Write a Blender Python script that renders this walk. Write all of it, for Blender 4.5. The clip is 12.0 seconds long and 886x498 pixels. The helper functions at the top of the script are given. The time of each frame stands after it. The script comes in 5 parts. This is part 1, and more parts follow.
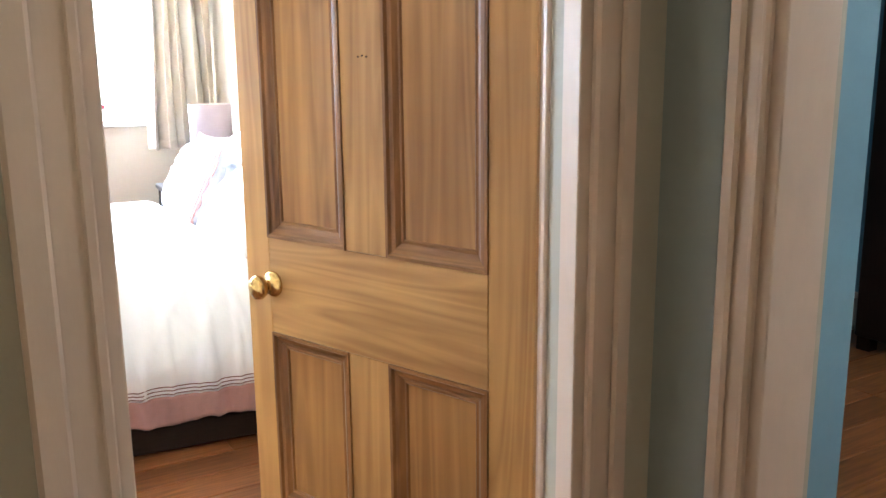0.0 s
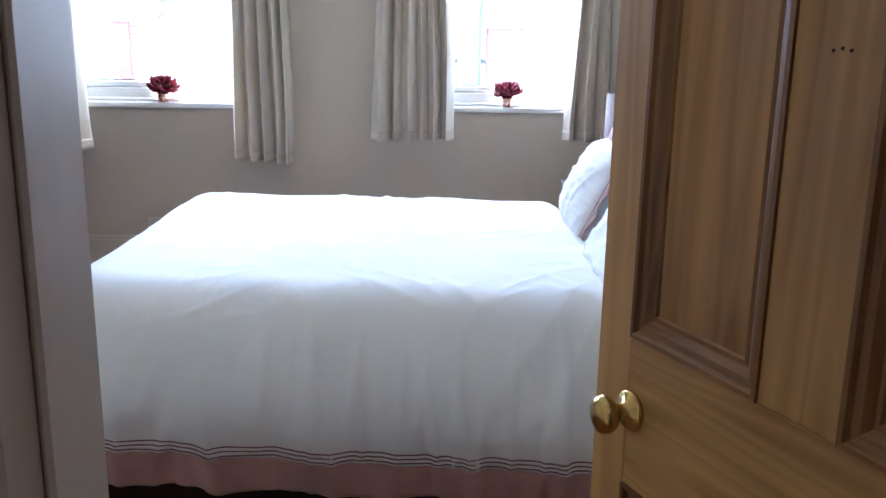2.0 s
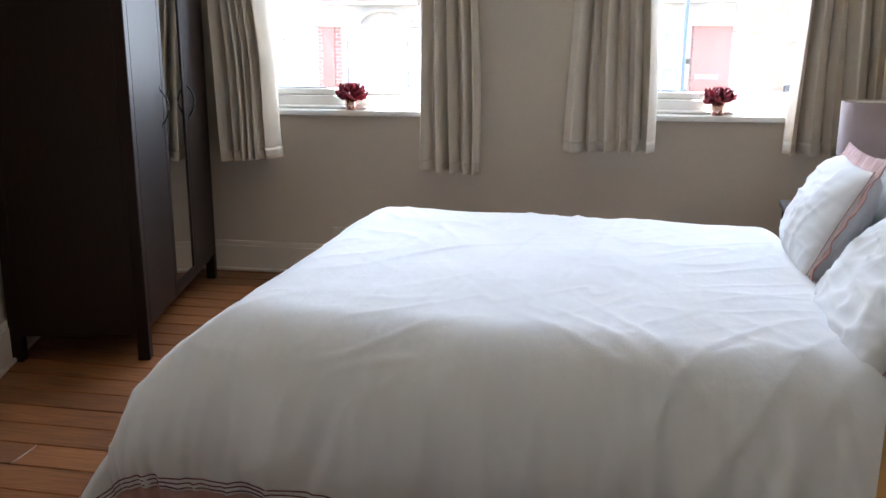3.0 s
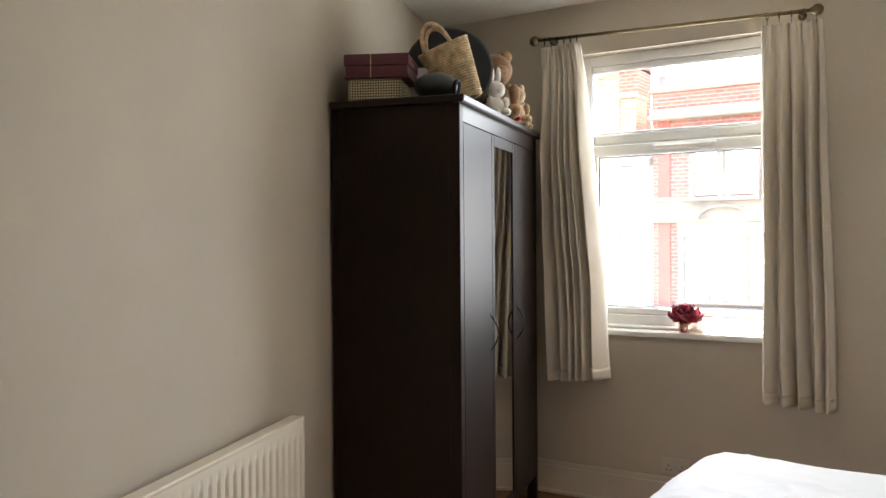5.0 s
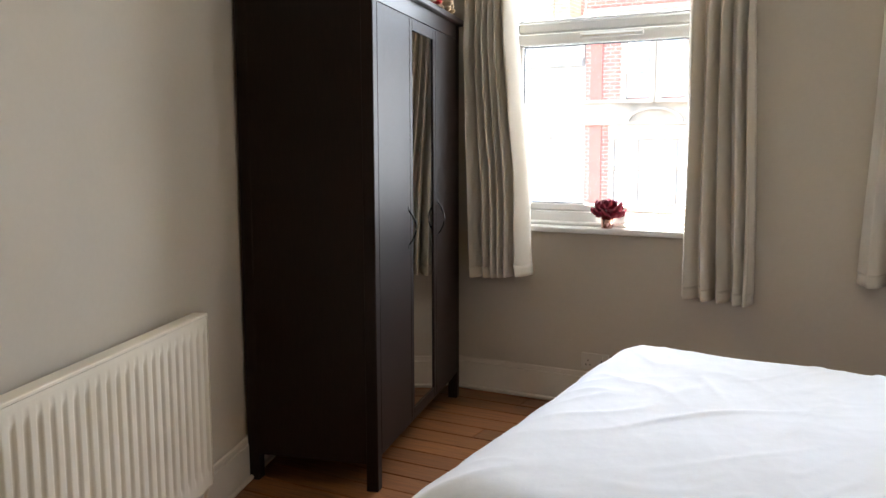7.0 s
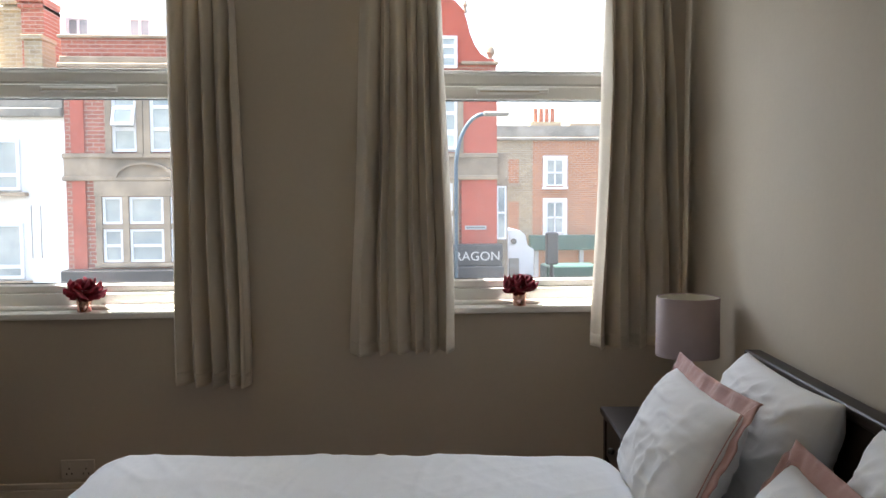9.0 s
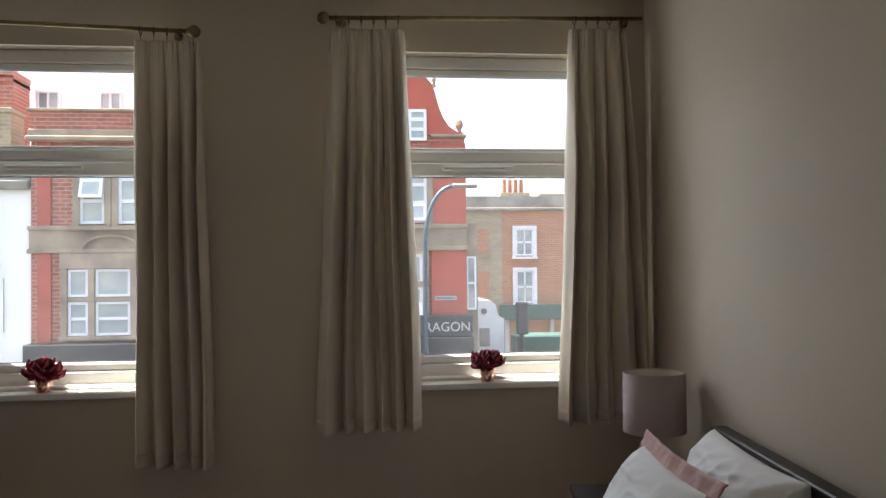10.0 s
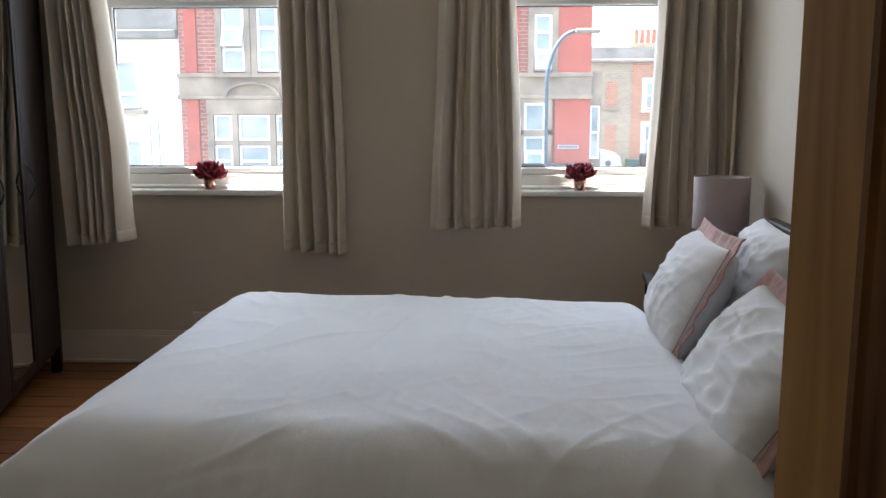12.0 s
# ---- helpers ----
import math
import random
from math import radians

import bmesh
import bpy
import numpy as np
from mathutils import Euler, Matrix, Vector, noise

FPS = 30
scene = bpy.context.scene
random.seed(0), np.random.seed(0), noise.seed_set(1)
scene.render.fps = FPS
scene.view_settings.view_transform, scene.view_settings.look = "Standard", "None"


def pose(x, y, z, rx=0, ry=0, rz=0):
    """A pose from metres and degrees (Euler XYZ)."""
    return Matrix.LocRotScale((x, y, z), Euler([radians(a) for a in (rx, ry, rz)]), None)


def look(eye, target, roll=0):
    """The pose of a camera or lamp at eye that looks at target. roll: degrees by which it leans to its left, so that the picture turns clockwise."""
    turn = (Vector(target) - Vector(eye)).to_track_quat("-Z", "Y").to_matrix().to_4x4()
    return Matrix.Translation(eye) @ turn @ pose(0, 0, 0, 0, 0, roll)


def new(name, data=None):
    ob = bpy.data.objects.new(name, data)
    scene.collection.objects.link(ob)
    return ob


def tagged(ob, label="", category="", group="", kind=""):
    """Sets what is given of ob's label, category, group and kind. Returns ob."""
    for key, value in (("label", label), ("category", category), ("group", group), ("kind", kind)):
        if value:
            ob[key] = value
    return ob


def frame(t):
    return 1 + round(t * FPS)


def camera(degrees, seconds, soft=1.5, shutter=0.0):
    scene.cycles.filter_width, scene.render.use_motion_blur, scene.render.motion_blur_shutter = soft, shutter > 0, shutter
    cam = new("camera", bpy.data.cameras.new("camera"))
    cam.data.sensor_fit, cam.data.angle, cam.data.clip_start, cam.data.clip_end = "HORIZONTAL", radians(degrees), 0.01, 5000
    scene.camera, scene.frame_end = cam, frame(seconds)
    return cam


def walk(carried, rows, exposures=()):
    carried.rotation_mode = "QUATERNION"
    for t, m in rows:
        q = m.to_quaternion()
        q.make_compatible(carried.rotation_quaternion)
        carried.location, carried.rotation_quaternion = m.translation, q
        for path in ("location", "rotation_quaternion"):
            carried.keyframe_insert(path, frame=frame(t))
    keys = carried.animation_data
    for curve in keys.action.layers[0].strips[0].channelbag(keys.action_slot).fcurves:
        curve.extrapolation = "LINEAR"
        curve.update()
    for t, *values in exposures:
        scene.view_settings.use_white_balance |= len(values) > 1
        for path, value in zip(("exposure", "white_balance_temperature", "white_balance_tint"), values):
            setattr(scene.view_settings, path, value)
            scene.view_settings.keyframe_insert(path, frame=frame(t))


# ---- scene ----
cam = camera(54.90, 12.0)
PATH = [
    (0, (2.546, 0.810, 1.206), (3.555, 2.488, 0.802), -0.57),
    (0.5, (2.635, 0.956, 1.212), (3.400, 2.757, 0.801), -0.99),
    (1, (2.775, 1.128, 1.226), (3.200, 3.035, 0.801), -0.78),
    (1.5, (2.859, 1.276, 1.228), (3.036, 3.216, 0.776), -0.28),
    (2, (2.865, 1.498, 1.230), (2.945, 3.445, 0.780), 1.02),
    (2.5, (2.860, 1.660, 1.243), (2.824, 3.609, 0.794), 0.60),
    (3, (2.863, 1.833, 1.248), (2.500, 3.747, 0.795), 0.14),
    (3.5, (2.881, 1.951, 1.262), (2.140, 3.757, 0.828), -0.19),
    (5.5, (2.812, 2.017, 1.444), (1.709, 3.685, 1.476), 0.46),
    (6, (2.813, 2.033, 1.401), (1.684, 3.682, 1.325), 0.80),
    (6.5, (2.827, 2.062, 1.366), (1.702, 3.701, 1.145), 0.70),
    (7, (2.811, 2.176, 1.362), (1.866, 3.921, 1.116), -0.17),
    (7.5, (2.751, 2.399, 1.376), (2.203, 4.309, 1.149), -0.94),
    (9.5, (2.781, 2.547, 1.457), (2.991, 4.536, 1.407), -0.25),
    (10, (2.789, 2.539, 1.468), (3.012, 4.526, 1.501), -0.54),
    (10.5, (2.797, 2.496, 1.439), (2.912, 4.493, 1.439), 0.23),
    (11, (2.844, 2.372, 1.386), (2.725, 4.366, 1.286), 0.87),
    (11.5, (2.901, 2.154, 1.340), (2.651, 4.125, 1.116), 0.64),
    (12, (2.882, 1.957, 1.285), (2.805, 3.933, 0.988), 0.02),
]
EXPOSURES = [(0.0, 6.5, 5550, 10), (0.5, 5.9, 5150, 10), (1.0, 5.4, 5050, 10), (1.5, 4.9, 5000, 10), (2.0, 4.45, 5000, 10), (2.5, 4.1, 5500, 10), (3.5, 3.85, 5850, 10),
             (5.5, 3.9, 6800, 10), (6.5, 3.9, 6550, 10), (7.5, 3.8, 6250, 10), (9.5, 2.3, 6650, 10), (10.5, 2.15, 6700, 10), (11.0, 2.5, 6400, 10), (11.5, 2.65, 6200, 10), (12.0, 2.95, 6100, 10)]
walk(cam, [(t, look(eye, target, roll)) for t, eye, target, roll in PATH], EXPOSURES)
SKY, SUN = 0.15, 5.0
# glow of the added unseen lamps; power of each window's area lamp
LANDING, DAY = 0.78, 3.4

# ---- world, sun, exposure ----
world = bpy.data.worlds.new("world")
scene.world = world
world.use_nodes = True
_nt = world.node_tree
_sky = _nt.nodes.new("ShaderNodeTexSky")
_sky.sky_type = "NISHITA"
_sky.sun_disc = False
_sky.sun_elevation = radians(64)
_sky.sun_rotation = radians(294)
_sky.dust_density = 4.0
_bg = _nt.nodes["Background"]
_bg.inputs["Strength"].default_value = SKY
_nt.links.new(_sky.outputs[0], _bg.inputs["Color"])
_sun = new("sun", bpy.data.lights.new("sun", "SUN"))
_sun.data.energy = SUN
_sun.data.angle = radians(0.5)
_sun.data.color = (1.0, 0.95, 0.87)
_sun.matrix_world = look((-13.5, 6, 30), (0, 0, 0))

for _x0, _x1 in ((0.90, 2.045), (2.82, 3.965)):
    # daylight through each opening
    _a = new("daylight", bpy.data.lights.new("daylight", "AREA"))
    _a.data.shape = "RECTANGLE"
    _a.data.size, _a.data.size_y = _x1 - _x0 - 0.10, 1.34
    _a.data.energy = DAY
    _a.data.color = (0.88, 0.95, 1.0)
    _a.matrix_world = pose((_x0 + _x1) / 2, 6.515, 1.70, -80, 0, 0)


# ---- materials ----
def mat(name, col, rough=0.6, var=0.08, scale=6.0, stretch=(1, 1, 1), bump=0.1, fine=60.0, metal=0.0, col2=None, rand=0.0, spec=0.5, emit=None, sheen=0.0, trans=0.0):
    """A surface with large stains, fine grain and relief in object space."""
    m = bpy.data.materials.new(name)
    m.use_nodes = True
    n, l = m.node_tree.nodes, m.node_tree.links
    b = n["Principled BSDF"]
    tc = n.new("ShaderNodeTexCoord")
    mp = n.new("ShaderNodeMapping")
    mp.inputs["Scale"].default_value = stretch
    l.new(tc.outputs["Object"], mp.inputs["Vector"])
    a = n.new("ShaderNodeTexNoise")
    a.inputs["Scale"].default_value = scale
    a.inputs["Detail"].default_value = 5
    f = n.new("ShaderNodeTexNoise")
    f.inputs["Scale"].default_value = fine
    f.inputs["Detail"].default_value = 3
    l.new(mp.outputs[0], a.inputs["Vector"])
    l.new(mp.outputs[0], f.inputs["Vector"])
    mix = n.new("ShaderNodeMix")
    mix.data_type = "RGBA"
    c2 = col2 or tuple(max(0, c * (1 - 4 * var)) for c in col)
    mix.inputs["A"].default_value = (*col, 1)
    mix.inputs["B"].default_value = (*c2, 1)
    rmp = n.new("ShaderNodeMapRange")
    rmp.inputs["From Min"].default_value = 0.35
    rmp.inputs["From Max"].default_value = 0.75
    l.new(a.outputs["Fac"], rmp.inputs["Value"])
    l.new(rmp.outputs[0], mix.inputs["Factor"])
    out = mix.outputs["Result"]
    hsv = n.new("ShaderNodeHueSaturation")
    mr = n.new("ShaderNodeMapRange")
    mr.inputs["To Min"].default_value = 1 - var
    mr.inputs["To Max"].default_value = 1 + var
    l.new(f.outputs["Fac"], mr.inputs["Value"])
    if rand:
        oi = n.new("ShaderNodeObjectInfo")
        m2 = n.new("ShaderNodeMapRange")
        m2.inputs["To Min"].default_value = 1 - rand
        m2.inputs["To Max"].default_value = 1 + rand
        l.new(oi.outputs["Random"], m2.inputs["Value"])
        mu = n.new("ShaderNodeMath")
        mu.operation = "MULTIPLY"
        l.new(mr.outputs[0], mu.inputs[0])
        l.new(m2.outputs[0], mu.inputs[1])
        l.new(mu.outputs[0], hsv.inputs["Value"])
    else:
        l.new(mr.outputs[0], hsv.inputs["Value"])
    l.new(out, hsv.inputs["Color"])
    l.new(hsv.outputs[0], b.inputs["Base Color"])
    b.inputs["Roughness"].default_value = rough
    b.inputs["Metallic"].default_value = metal
    b.inputs["Specular IOR Level"].default_value = spec
    if sheen:
        b.inputs["Sheen Weight"].default_value = sheen
    if bump:
        bp = n.new("ShaderNodeBump")
        bp.inputs["Strength"].default_value = bump
        bp.inputs["Distance"].default_value = 0.004
        l.new(f.outputs["Fac"], bp.inputs["Height"])
        l.new(bp.outputs[0], b.inputs["Normal"])
    if emit:
        b.inputs["Emission Color"].default_value = (*emit[0], 1)
        b.inputs["Emission Strength"].default_value = emit[1]
    if trans:
        tr = n.new("ShaderNodeBsdfTranslucent")
        l.new(hsv.outputs[0], tr.inputs["Color"])
        ms = n.new("ShaderNodeMixShader")
        ms.inputs[0].default_value = trans
        l.new(b.outputs[0], ms.inputs[1])
        l.new(tr.outputs[0], ms.inputs[2])
        l.new(ms.outputs[0], n["Material Output"].inputs["Surface"])
    return m


def brick_mat(name, col, col2, mortar, scale=1.0, rot=True):
    """Far brickwork: courses 75 mm high, seen from across a street."""
    m = mat(name, col, 0.9, 0.1, 0.8, bump=0.0, fine=9)
    n, l = m.node_tree.nodes, m.node_tree.links
    tc = n.new("ShaderNodeTexCoord")
    mp = n.new("ShaderNodeMapping")
    mp.inputs["Rotation"].default_value = (radians(-90), 0, 0)
    br = n.new("ShaderNodeTexBrick")
    br.inputs["Scale"].default_value = scale
    br.inputs["Brick Width"].default_value = 0.225
    br.inputs["Row Height"].default_value = 0.08
    br.inputs["Mortar Size"].default_value = 0.008
    br.inputs["Color1"].default_value = (*col, 1)
    br.inputs["Color2"].default_value = (*col2, 1)
    br.inputs["Mortar"].default_value = (*mortar, 1)
    l.new(tc.outputs["Object"], mp.inputs["Vector"])
    l.new(mp.outputs[0], br.inputs["Vector"])
    hsv = [x for x in n if x.bl_idname == "ShaderNodeHueSaturation"][0]
    l.new(br.outputs["Color"], hsv.inputs["Color"])
    return m


def wood_mat(name, col, dark, along, rough=0.45, rand=0.12, knots=True, spec=0.4, freq=1.0, bump=0.12, fine=8.0):
    """Grain as stretched, distorted bands along one axis, with small dark knots."""
    m = bpy.data.materials.new(name)
    m.use_nodes = True
    n, l = m.node_tree.nodes, m.node_tree.links
    b = n["Principled BSDF"]
    tc = n.new("ShaderNodeTexCoord")
    mp = n.new("ShaderNodeMapping")
    s = [14.0 * freq, 14.0 * freq, 14.0 * freq]
    s["xyz".index(along)] = 0.9 * freq
    mp.inputs["Scale"].default_value = s
    oi = n.new("ShaderNodeObjectInfo")
    mul = n.new("ShaderNodeVectorMath")
    mul.operation = "MULTIPLY_ADD"
    mul.inputs[1].default_value = (1, 1, 1)
    cr = n.new("ShaderNodeCombineXYZ")
    mm = n.new("ShaderNodeMath")
    mm.operation = "MULTIPLY"
    mm.inputs[1].default_value = 17.0
    l.new(oi.outputs["Random"], mm.inputs[0])
    for i in range(3):
        l.new(mm.outputs[0], cr.inputs[i])
    l.new(tc.outputs["Object"], mul.inputs[0])
    l.new(cr.outputs[0], mul.inputs[2])
    l.new(mul.outputs[0], mp.inputs["Vector"])
    a = n.new("ShaderNodeTexNoise")
    a.inputs["Scale"].default_value = 1.0
    a.inputs["Detail"].default_value = 2
    a.inputs["Distortion"].default_value = 0.6
    l.new(mp.outputs[0], a.inputs["Vector"])
    # ring lines out of the smooth noise
    w = n.new("ShaderNodeMath")
    w.operation = "MULTIPLY"
    w.inputs[1].default_value = 9.0
    l.new(a.outputs["Fac"], w.inputs[0])
    fr = n.new("ShaderNodeMath")
    fr.operation = "PINGPONG"
    fr.inputs[1].default_value = 0.5
    l.new(w.outputs[0], fr.inputs[0])
    f = n.new("ShaderNodeTexNoise")
    f.inputs["Scale"].default_value = fine
    f.inputs["Detail"].default_value = 4
    l.new(mp.outputs[0], f.inputs["Vector"])
    big = n.new("ShaderNodeTexNoise")
    big.inputs["Scale"].default_value = 2.2
    l.new(mul.outputs[0], big.inputs["Vector"])
    s1 = n.new("ShaderNodeMath")
    s1.operation = "MULTIPLY_ADD"
    s1.inputs[1].default_value = 0.55
    l.new(fr.outputs[0], s1.inputs[0])
    l.new(f.outputs["Fac"], s1.inputs[2])
    s2 = n.new("ShaderNodeMath")
    s2.operation = "ADD"
    l.new(s1.outputs[0], s2.inputs[0])
    l.new(big.outputs["Fac"], s2.inputs[1])
    mr = n.new("ShaderNodeMapRange")
    mr.inputs["From Min"].default_value = 0.8
    mr.inputs["From Max"].default_value = 1.65
    l.new(s2.outputs[0], mr.inputs["Value"])
    mix = n.new("ShaderNodeMix")
    mix.data_type = "RGBA"
    mix.inputs["A"].default_value = (*col, 1)
    mix.inputs["B"].default_value = (*dark, 1)
    l.new(mr.outputs[0], mix.inputs["Factor"])
    out = mix.outputs["Result"]
    if knots:
        mk = n.new("ShaderNodeMapping")
        k = [5.0, 5.0, 5.0]
        k["xyz".index(along)] = 2.0
        mk.inputs["Scale"].default_value = k
        l.new(mul.outputs[0], mk.inputs["Vector"])
        vo = n.new("ShaderNodeTexVoronoi")
        vo.inputs["Scale"].default_value = 1.0
        l.new(mk.outputs[0], vo.inputs["Vector"])
        kr = n.new("ShaderNodeMapRange")
        kr.inputs["From Min"].default_value = 0.02
        kr.inputs["From Max"].default_value = 0.16
        kr.inputs["To Min"].default_value = 0.75
        kr.inputs["To Max"].default_value = 0.0
        l.new(vo.outputs["Distance"], kr.inputs["Value"])
        m3 = n.new("ShaderNodeMix")
        m3.data_type = "RGBA"
        l.new(kr.outputs[0], m3.inputs["Factor"])
        l.new(out, m3.inputs["A"])
        m3.inputs["B"].default_value = (*[c * 0.35 for c in dark], 1)
        out = m3.outputs["Result"]
    hsv = n.new("ShaderNodeHueSaturation")
    m2 = n.new("ShaderNodeMapRange")
    m2.inputs["To Min"].default_value = 1 - rand
    m2.inputs["To Max"].default_value = 1 + rand
    l.new(oi.outputs["Random"], m2.inputs["Value"])
    l.new(m2.outputs[0], hsv.inputs["Value"])
    l.new(out, hsv.inputs["Color"])
    l.new(hsv.outputs[0], b.inputs["Base Color"])
    b.inputs["Roughness"].default_value = rough
    b.inputs["Specular IOR Level"].default_value = spec
    bp = n.new("ShaderNodeBump")
    bp.inputs["Strength"].default_value = bump
    bp.inputs["Distance"].default_value = 0.002
    l.new(s1.outputs[0], bp.inputs["Height"])
    l.new(bp.outputs[0], b.inputs["Normal"])
    return m


def glass_mat(name, tint=(1, 1, 1), gloss=0.05, rough=0.0, dust_veil=0.010):
    m = bpy.data.materials.new(name)
    m.use_nodes = True
    n, l = m.node_tree.nodes, m.node_tree.links
    n.remove(n["Principled BSDF"])
    t = n.new("ShaderNodeBsdfTransparent")
    t.inputs[0].default_value = (*tint, 1)
    g = n.new("ShaderNodeBsdfGlossy")
    g.inputs["Roughness"].default_value = rough
    ms = n.new("ShaderNodeMixShader")
    fr = n.new("ShaderNodeFresnel")
    fr.inputs[0].default_value = 1.3 + gloss
    l.new(fr.outputs[0], ms.inputs[0])
    l.new(t.outputs[0], ms.inputs[1])
    l.new(g.outputs[0], ms.inputs[2])
    # dusty film, translucent to lay a veil of glare over the view
    d = n.new("ShaderNodeBsdfTranslucent")
    d.inputs[0].default_value = (0.9, 0.9, 0.88, 1)
    nz = n.new("ShaderNodeTexNoise")
    nz.inputs["Scale"].default_value = 3.0
    nz.inputs["Detail"].default_value = 5
    mr = n.new("ShaderNodeMapRange")
    mr.inputs["From Min"].default_value = 0.3
    mr.inputs["From Max"].default_value = 0.7
    mr.inputs["To Min"].default_value = dust_veil * 0.6
    mr.inputs["To Max"].default_value = dust_veil * 1.4
    l.new(nz.outputs["Fac"], mr.inputs["Value"])
    m2 = n.new("ShaderNodeMixShader")
    l.new(mr.outputs[0], m2.inputs[0])
    l.new(ms.outputs[0], m2.inputs[1])
    l.new(d.outputs[0], m2.inputs[2])
    l.new(m2.outputs[0], n["Material Output"].inputs["Surface"])
    return m


M_WALL = mat("wall_paint", (0.52, 0.45, 0.355), 0.75, 0.03, 1.2, bump=0.12, fine=45)
M_HALLWALL = mat("hall_paint", (0.40, 0.375, 0.30), 0.7, 0.03, 1.5, bump=0.12, fine=60)
M_GREYWALL = mat("grey_green_paint", (0.27, 0.31, 0.30), 0.7, 0.03, 1.5, bump=0.1, fine=60)
M_BLUE = mat("blue_paint", (0.17, 0.31, 0.40), 0.7, 0.03, 1.5, bump=0.1)
M_CEIL = mat("ceiling_paint", (0.83, 0.79, 0.71), 0.85, 0.02, 1.0, bump=0.1, fine=50)
M_TRIM = mat("gloss_trim_paint", (0.66, 0.58, 0.48), 0.35, 0.03, 3, bump=0.05)
M_ARCH = mat("old_cream_gloss", (0.60, 0.485, 0.39), 0.4, 0.05, 4, (1, 1, 0.3), bump=0.08)
M_UPVC = mat("white_window_plastic", (0.80, 0.79, 0.76), 0.55, 0.015, 4, bump=0.02)
M_SILL = mat("white_sill_gloss", (0.80, 0.78, 0.74), 0.6, 0.03, 5, bump=0.05)
M_GASKET = mat("black_gasket", (0.02, 0.02, 0.02), 0.6, 0.05, 9)
M_GLASS = glass_mat("window_glass")
M_FLOOR = wood_mat("pine_floorboards", (0.29, 0.115, 0.038), (0.095, 0.033, 0.011), "x", 0.42, 0.22)
M_GAP = mat("dark_gap", (0.025, 0.015, 0.01), 0.9, 0.1, 9)
M_PINE_V = wood_mat("stripped_pine_upright", (0.51, 0.295, 0.098), (0.25, 0.115, 0.032), "z", 0.38, 0.10, freq=0.75, bump=0.05, fine=3.0)
M_PINE_H = wood_mat("stripped_pine_rail", (0.51, 0.295, 0.098), (0.22, 0.098, 0.028), "x", 0.38, 0.06, freq=0.8, bump=0.05, fine=3.0)
M_PINE_P = wood_mat("stripped_pine_panel", (0.43, 0.23, 0.070), (0.19, 0.082, 0.023), "z", 0.38, 0.10, freq=0.7, bump=0.05, fine=3.0)
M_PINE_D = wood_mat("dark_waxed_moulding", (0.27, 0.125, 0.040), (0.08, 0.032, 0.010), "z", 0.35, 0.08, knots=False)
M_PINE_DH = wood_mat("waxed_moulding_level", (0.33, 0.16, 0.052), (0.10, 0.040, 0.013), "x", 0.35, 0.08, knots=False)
M_BRASS = mat("worn_brass", (0.72, 0.50, 0.18), 0.22, 0.08, 14, bump=0.03, metal=1.0)
M_BRONZE = mat("antique_brass", (0.24, 0.18, 0.10), 0.35, 0.1, 20, bump=0.02, metal=1.0)
M_IRON = mat("black_iron", (0.03, 0.028, 0.026), 0.5, 0.1, 20, bump=0.05, metal=0.6)
M_DARK = wood_mat("black_brown_veneer", (0.019, 0.009, 0.006), (0.009, 0.005, 0.003), "z", 0.48, 0.05, knots=False, spec=0.17, freq=2.2, bump=0.05)
M_DARKH = wood_mat("black_brown_veneer_level", (0.026, 0.015, 0.011), (0.014, 0.009, 0.007), "x", 0.38, 0.05, knots=False, spec=0.22, freq=2.2, bump=0.05)
M_MIRROR = mat("mirror", (0.86, 0.87, 0.86), 0.015, 0.0, 4, bump=0, metal=1.0)
M_LINEN = mat("white_cotton", (0.85, 0.86, 0.885), 0.85, 0.012, 5, (1, 0.55, 0.8), bump=0.55, fine=20, sheen=0.2)
M_PINK = mat("dusty_pink_cotton", (0.52, 0.30, 0.275), 0.8, 0.06, 9, bump=0.15, fine=200, sheen=0.2)
M_STRIPE = mat("burgundy_thread", (0.22, 0.07, 0.075), 0.8, 0.1, 30)
M_CURTAIN = mat("cream_curtain_cloth", (0.68, 0.60, 0.485), 0.85, 0.05, 4, (1, 1, 0.4), bump=0.2, fine=220, sheen=0.15, trans=0.12)
M_SHADE = mat("mauve_shade_cloth", (0.40, 0.315, 0.315), 0.8, 0.03, 8, bump=0.15, fine=300, trans=0.1)
M_SHADE_IN = mat("cream_shade_lining", (0.66, 0.62, 0.52), 0.7, 0.02, 8)
M_CHROME = mat("chrome", (0.75, 0.75, 0.76), 0.12, 0.02, 8, bump=0, metal=1.0)
M_ROSE = mat("burgundy_petal", (0.38, 0.018, 0.05), 0.55, 0.12, 40, bump=0.1, trans=0.3, col2=(0.17, 0.008, 0.02))
M_POT = mat("rose_gold_pot", (0.75, 0.45, 0.38), 0.15, 0.04, 20, bump=0.02, metal=0.85)
M_RAD = mat("cream_radiator_enamel", (0.79, 0.70, 0.56), 0.35, 0.02, 3, bump=0.03)
M_SOCKET = mat("white_socket_plastic", (0.56, 0.50, 0.42), 0.35, 0.02, 9)
M_BURG = mat("burgundy_card", (0.10, 0.018, 0.030), 0.45, 0.05, 8)
M_WHITECARD = mat("white_card", (0.66, 0.62, 0.62), 0.6, 0.03, 9)
M_WEAVE = mat("woven_pattern_card", (0.55, 0.50, 0.38), 0.7, 0.1, 60, bump=0.4, fine=110, col2=(0.10, 0.09, 0.07))
_n, _l = M_WEAVE.node_tree.nodes, M_WEAVE.node_tree.links
_ck = _n.new("ShaderNodeTexChecker")
_ck.inputs["Scale"].default_value = 130
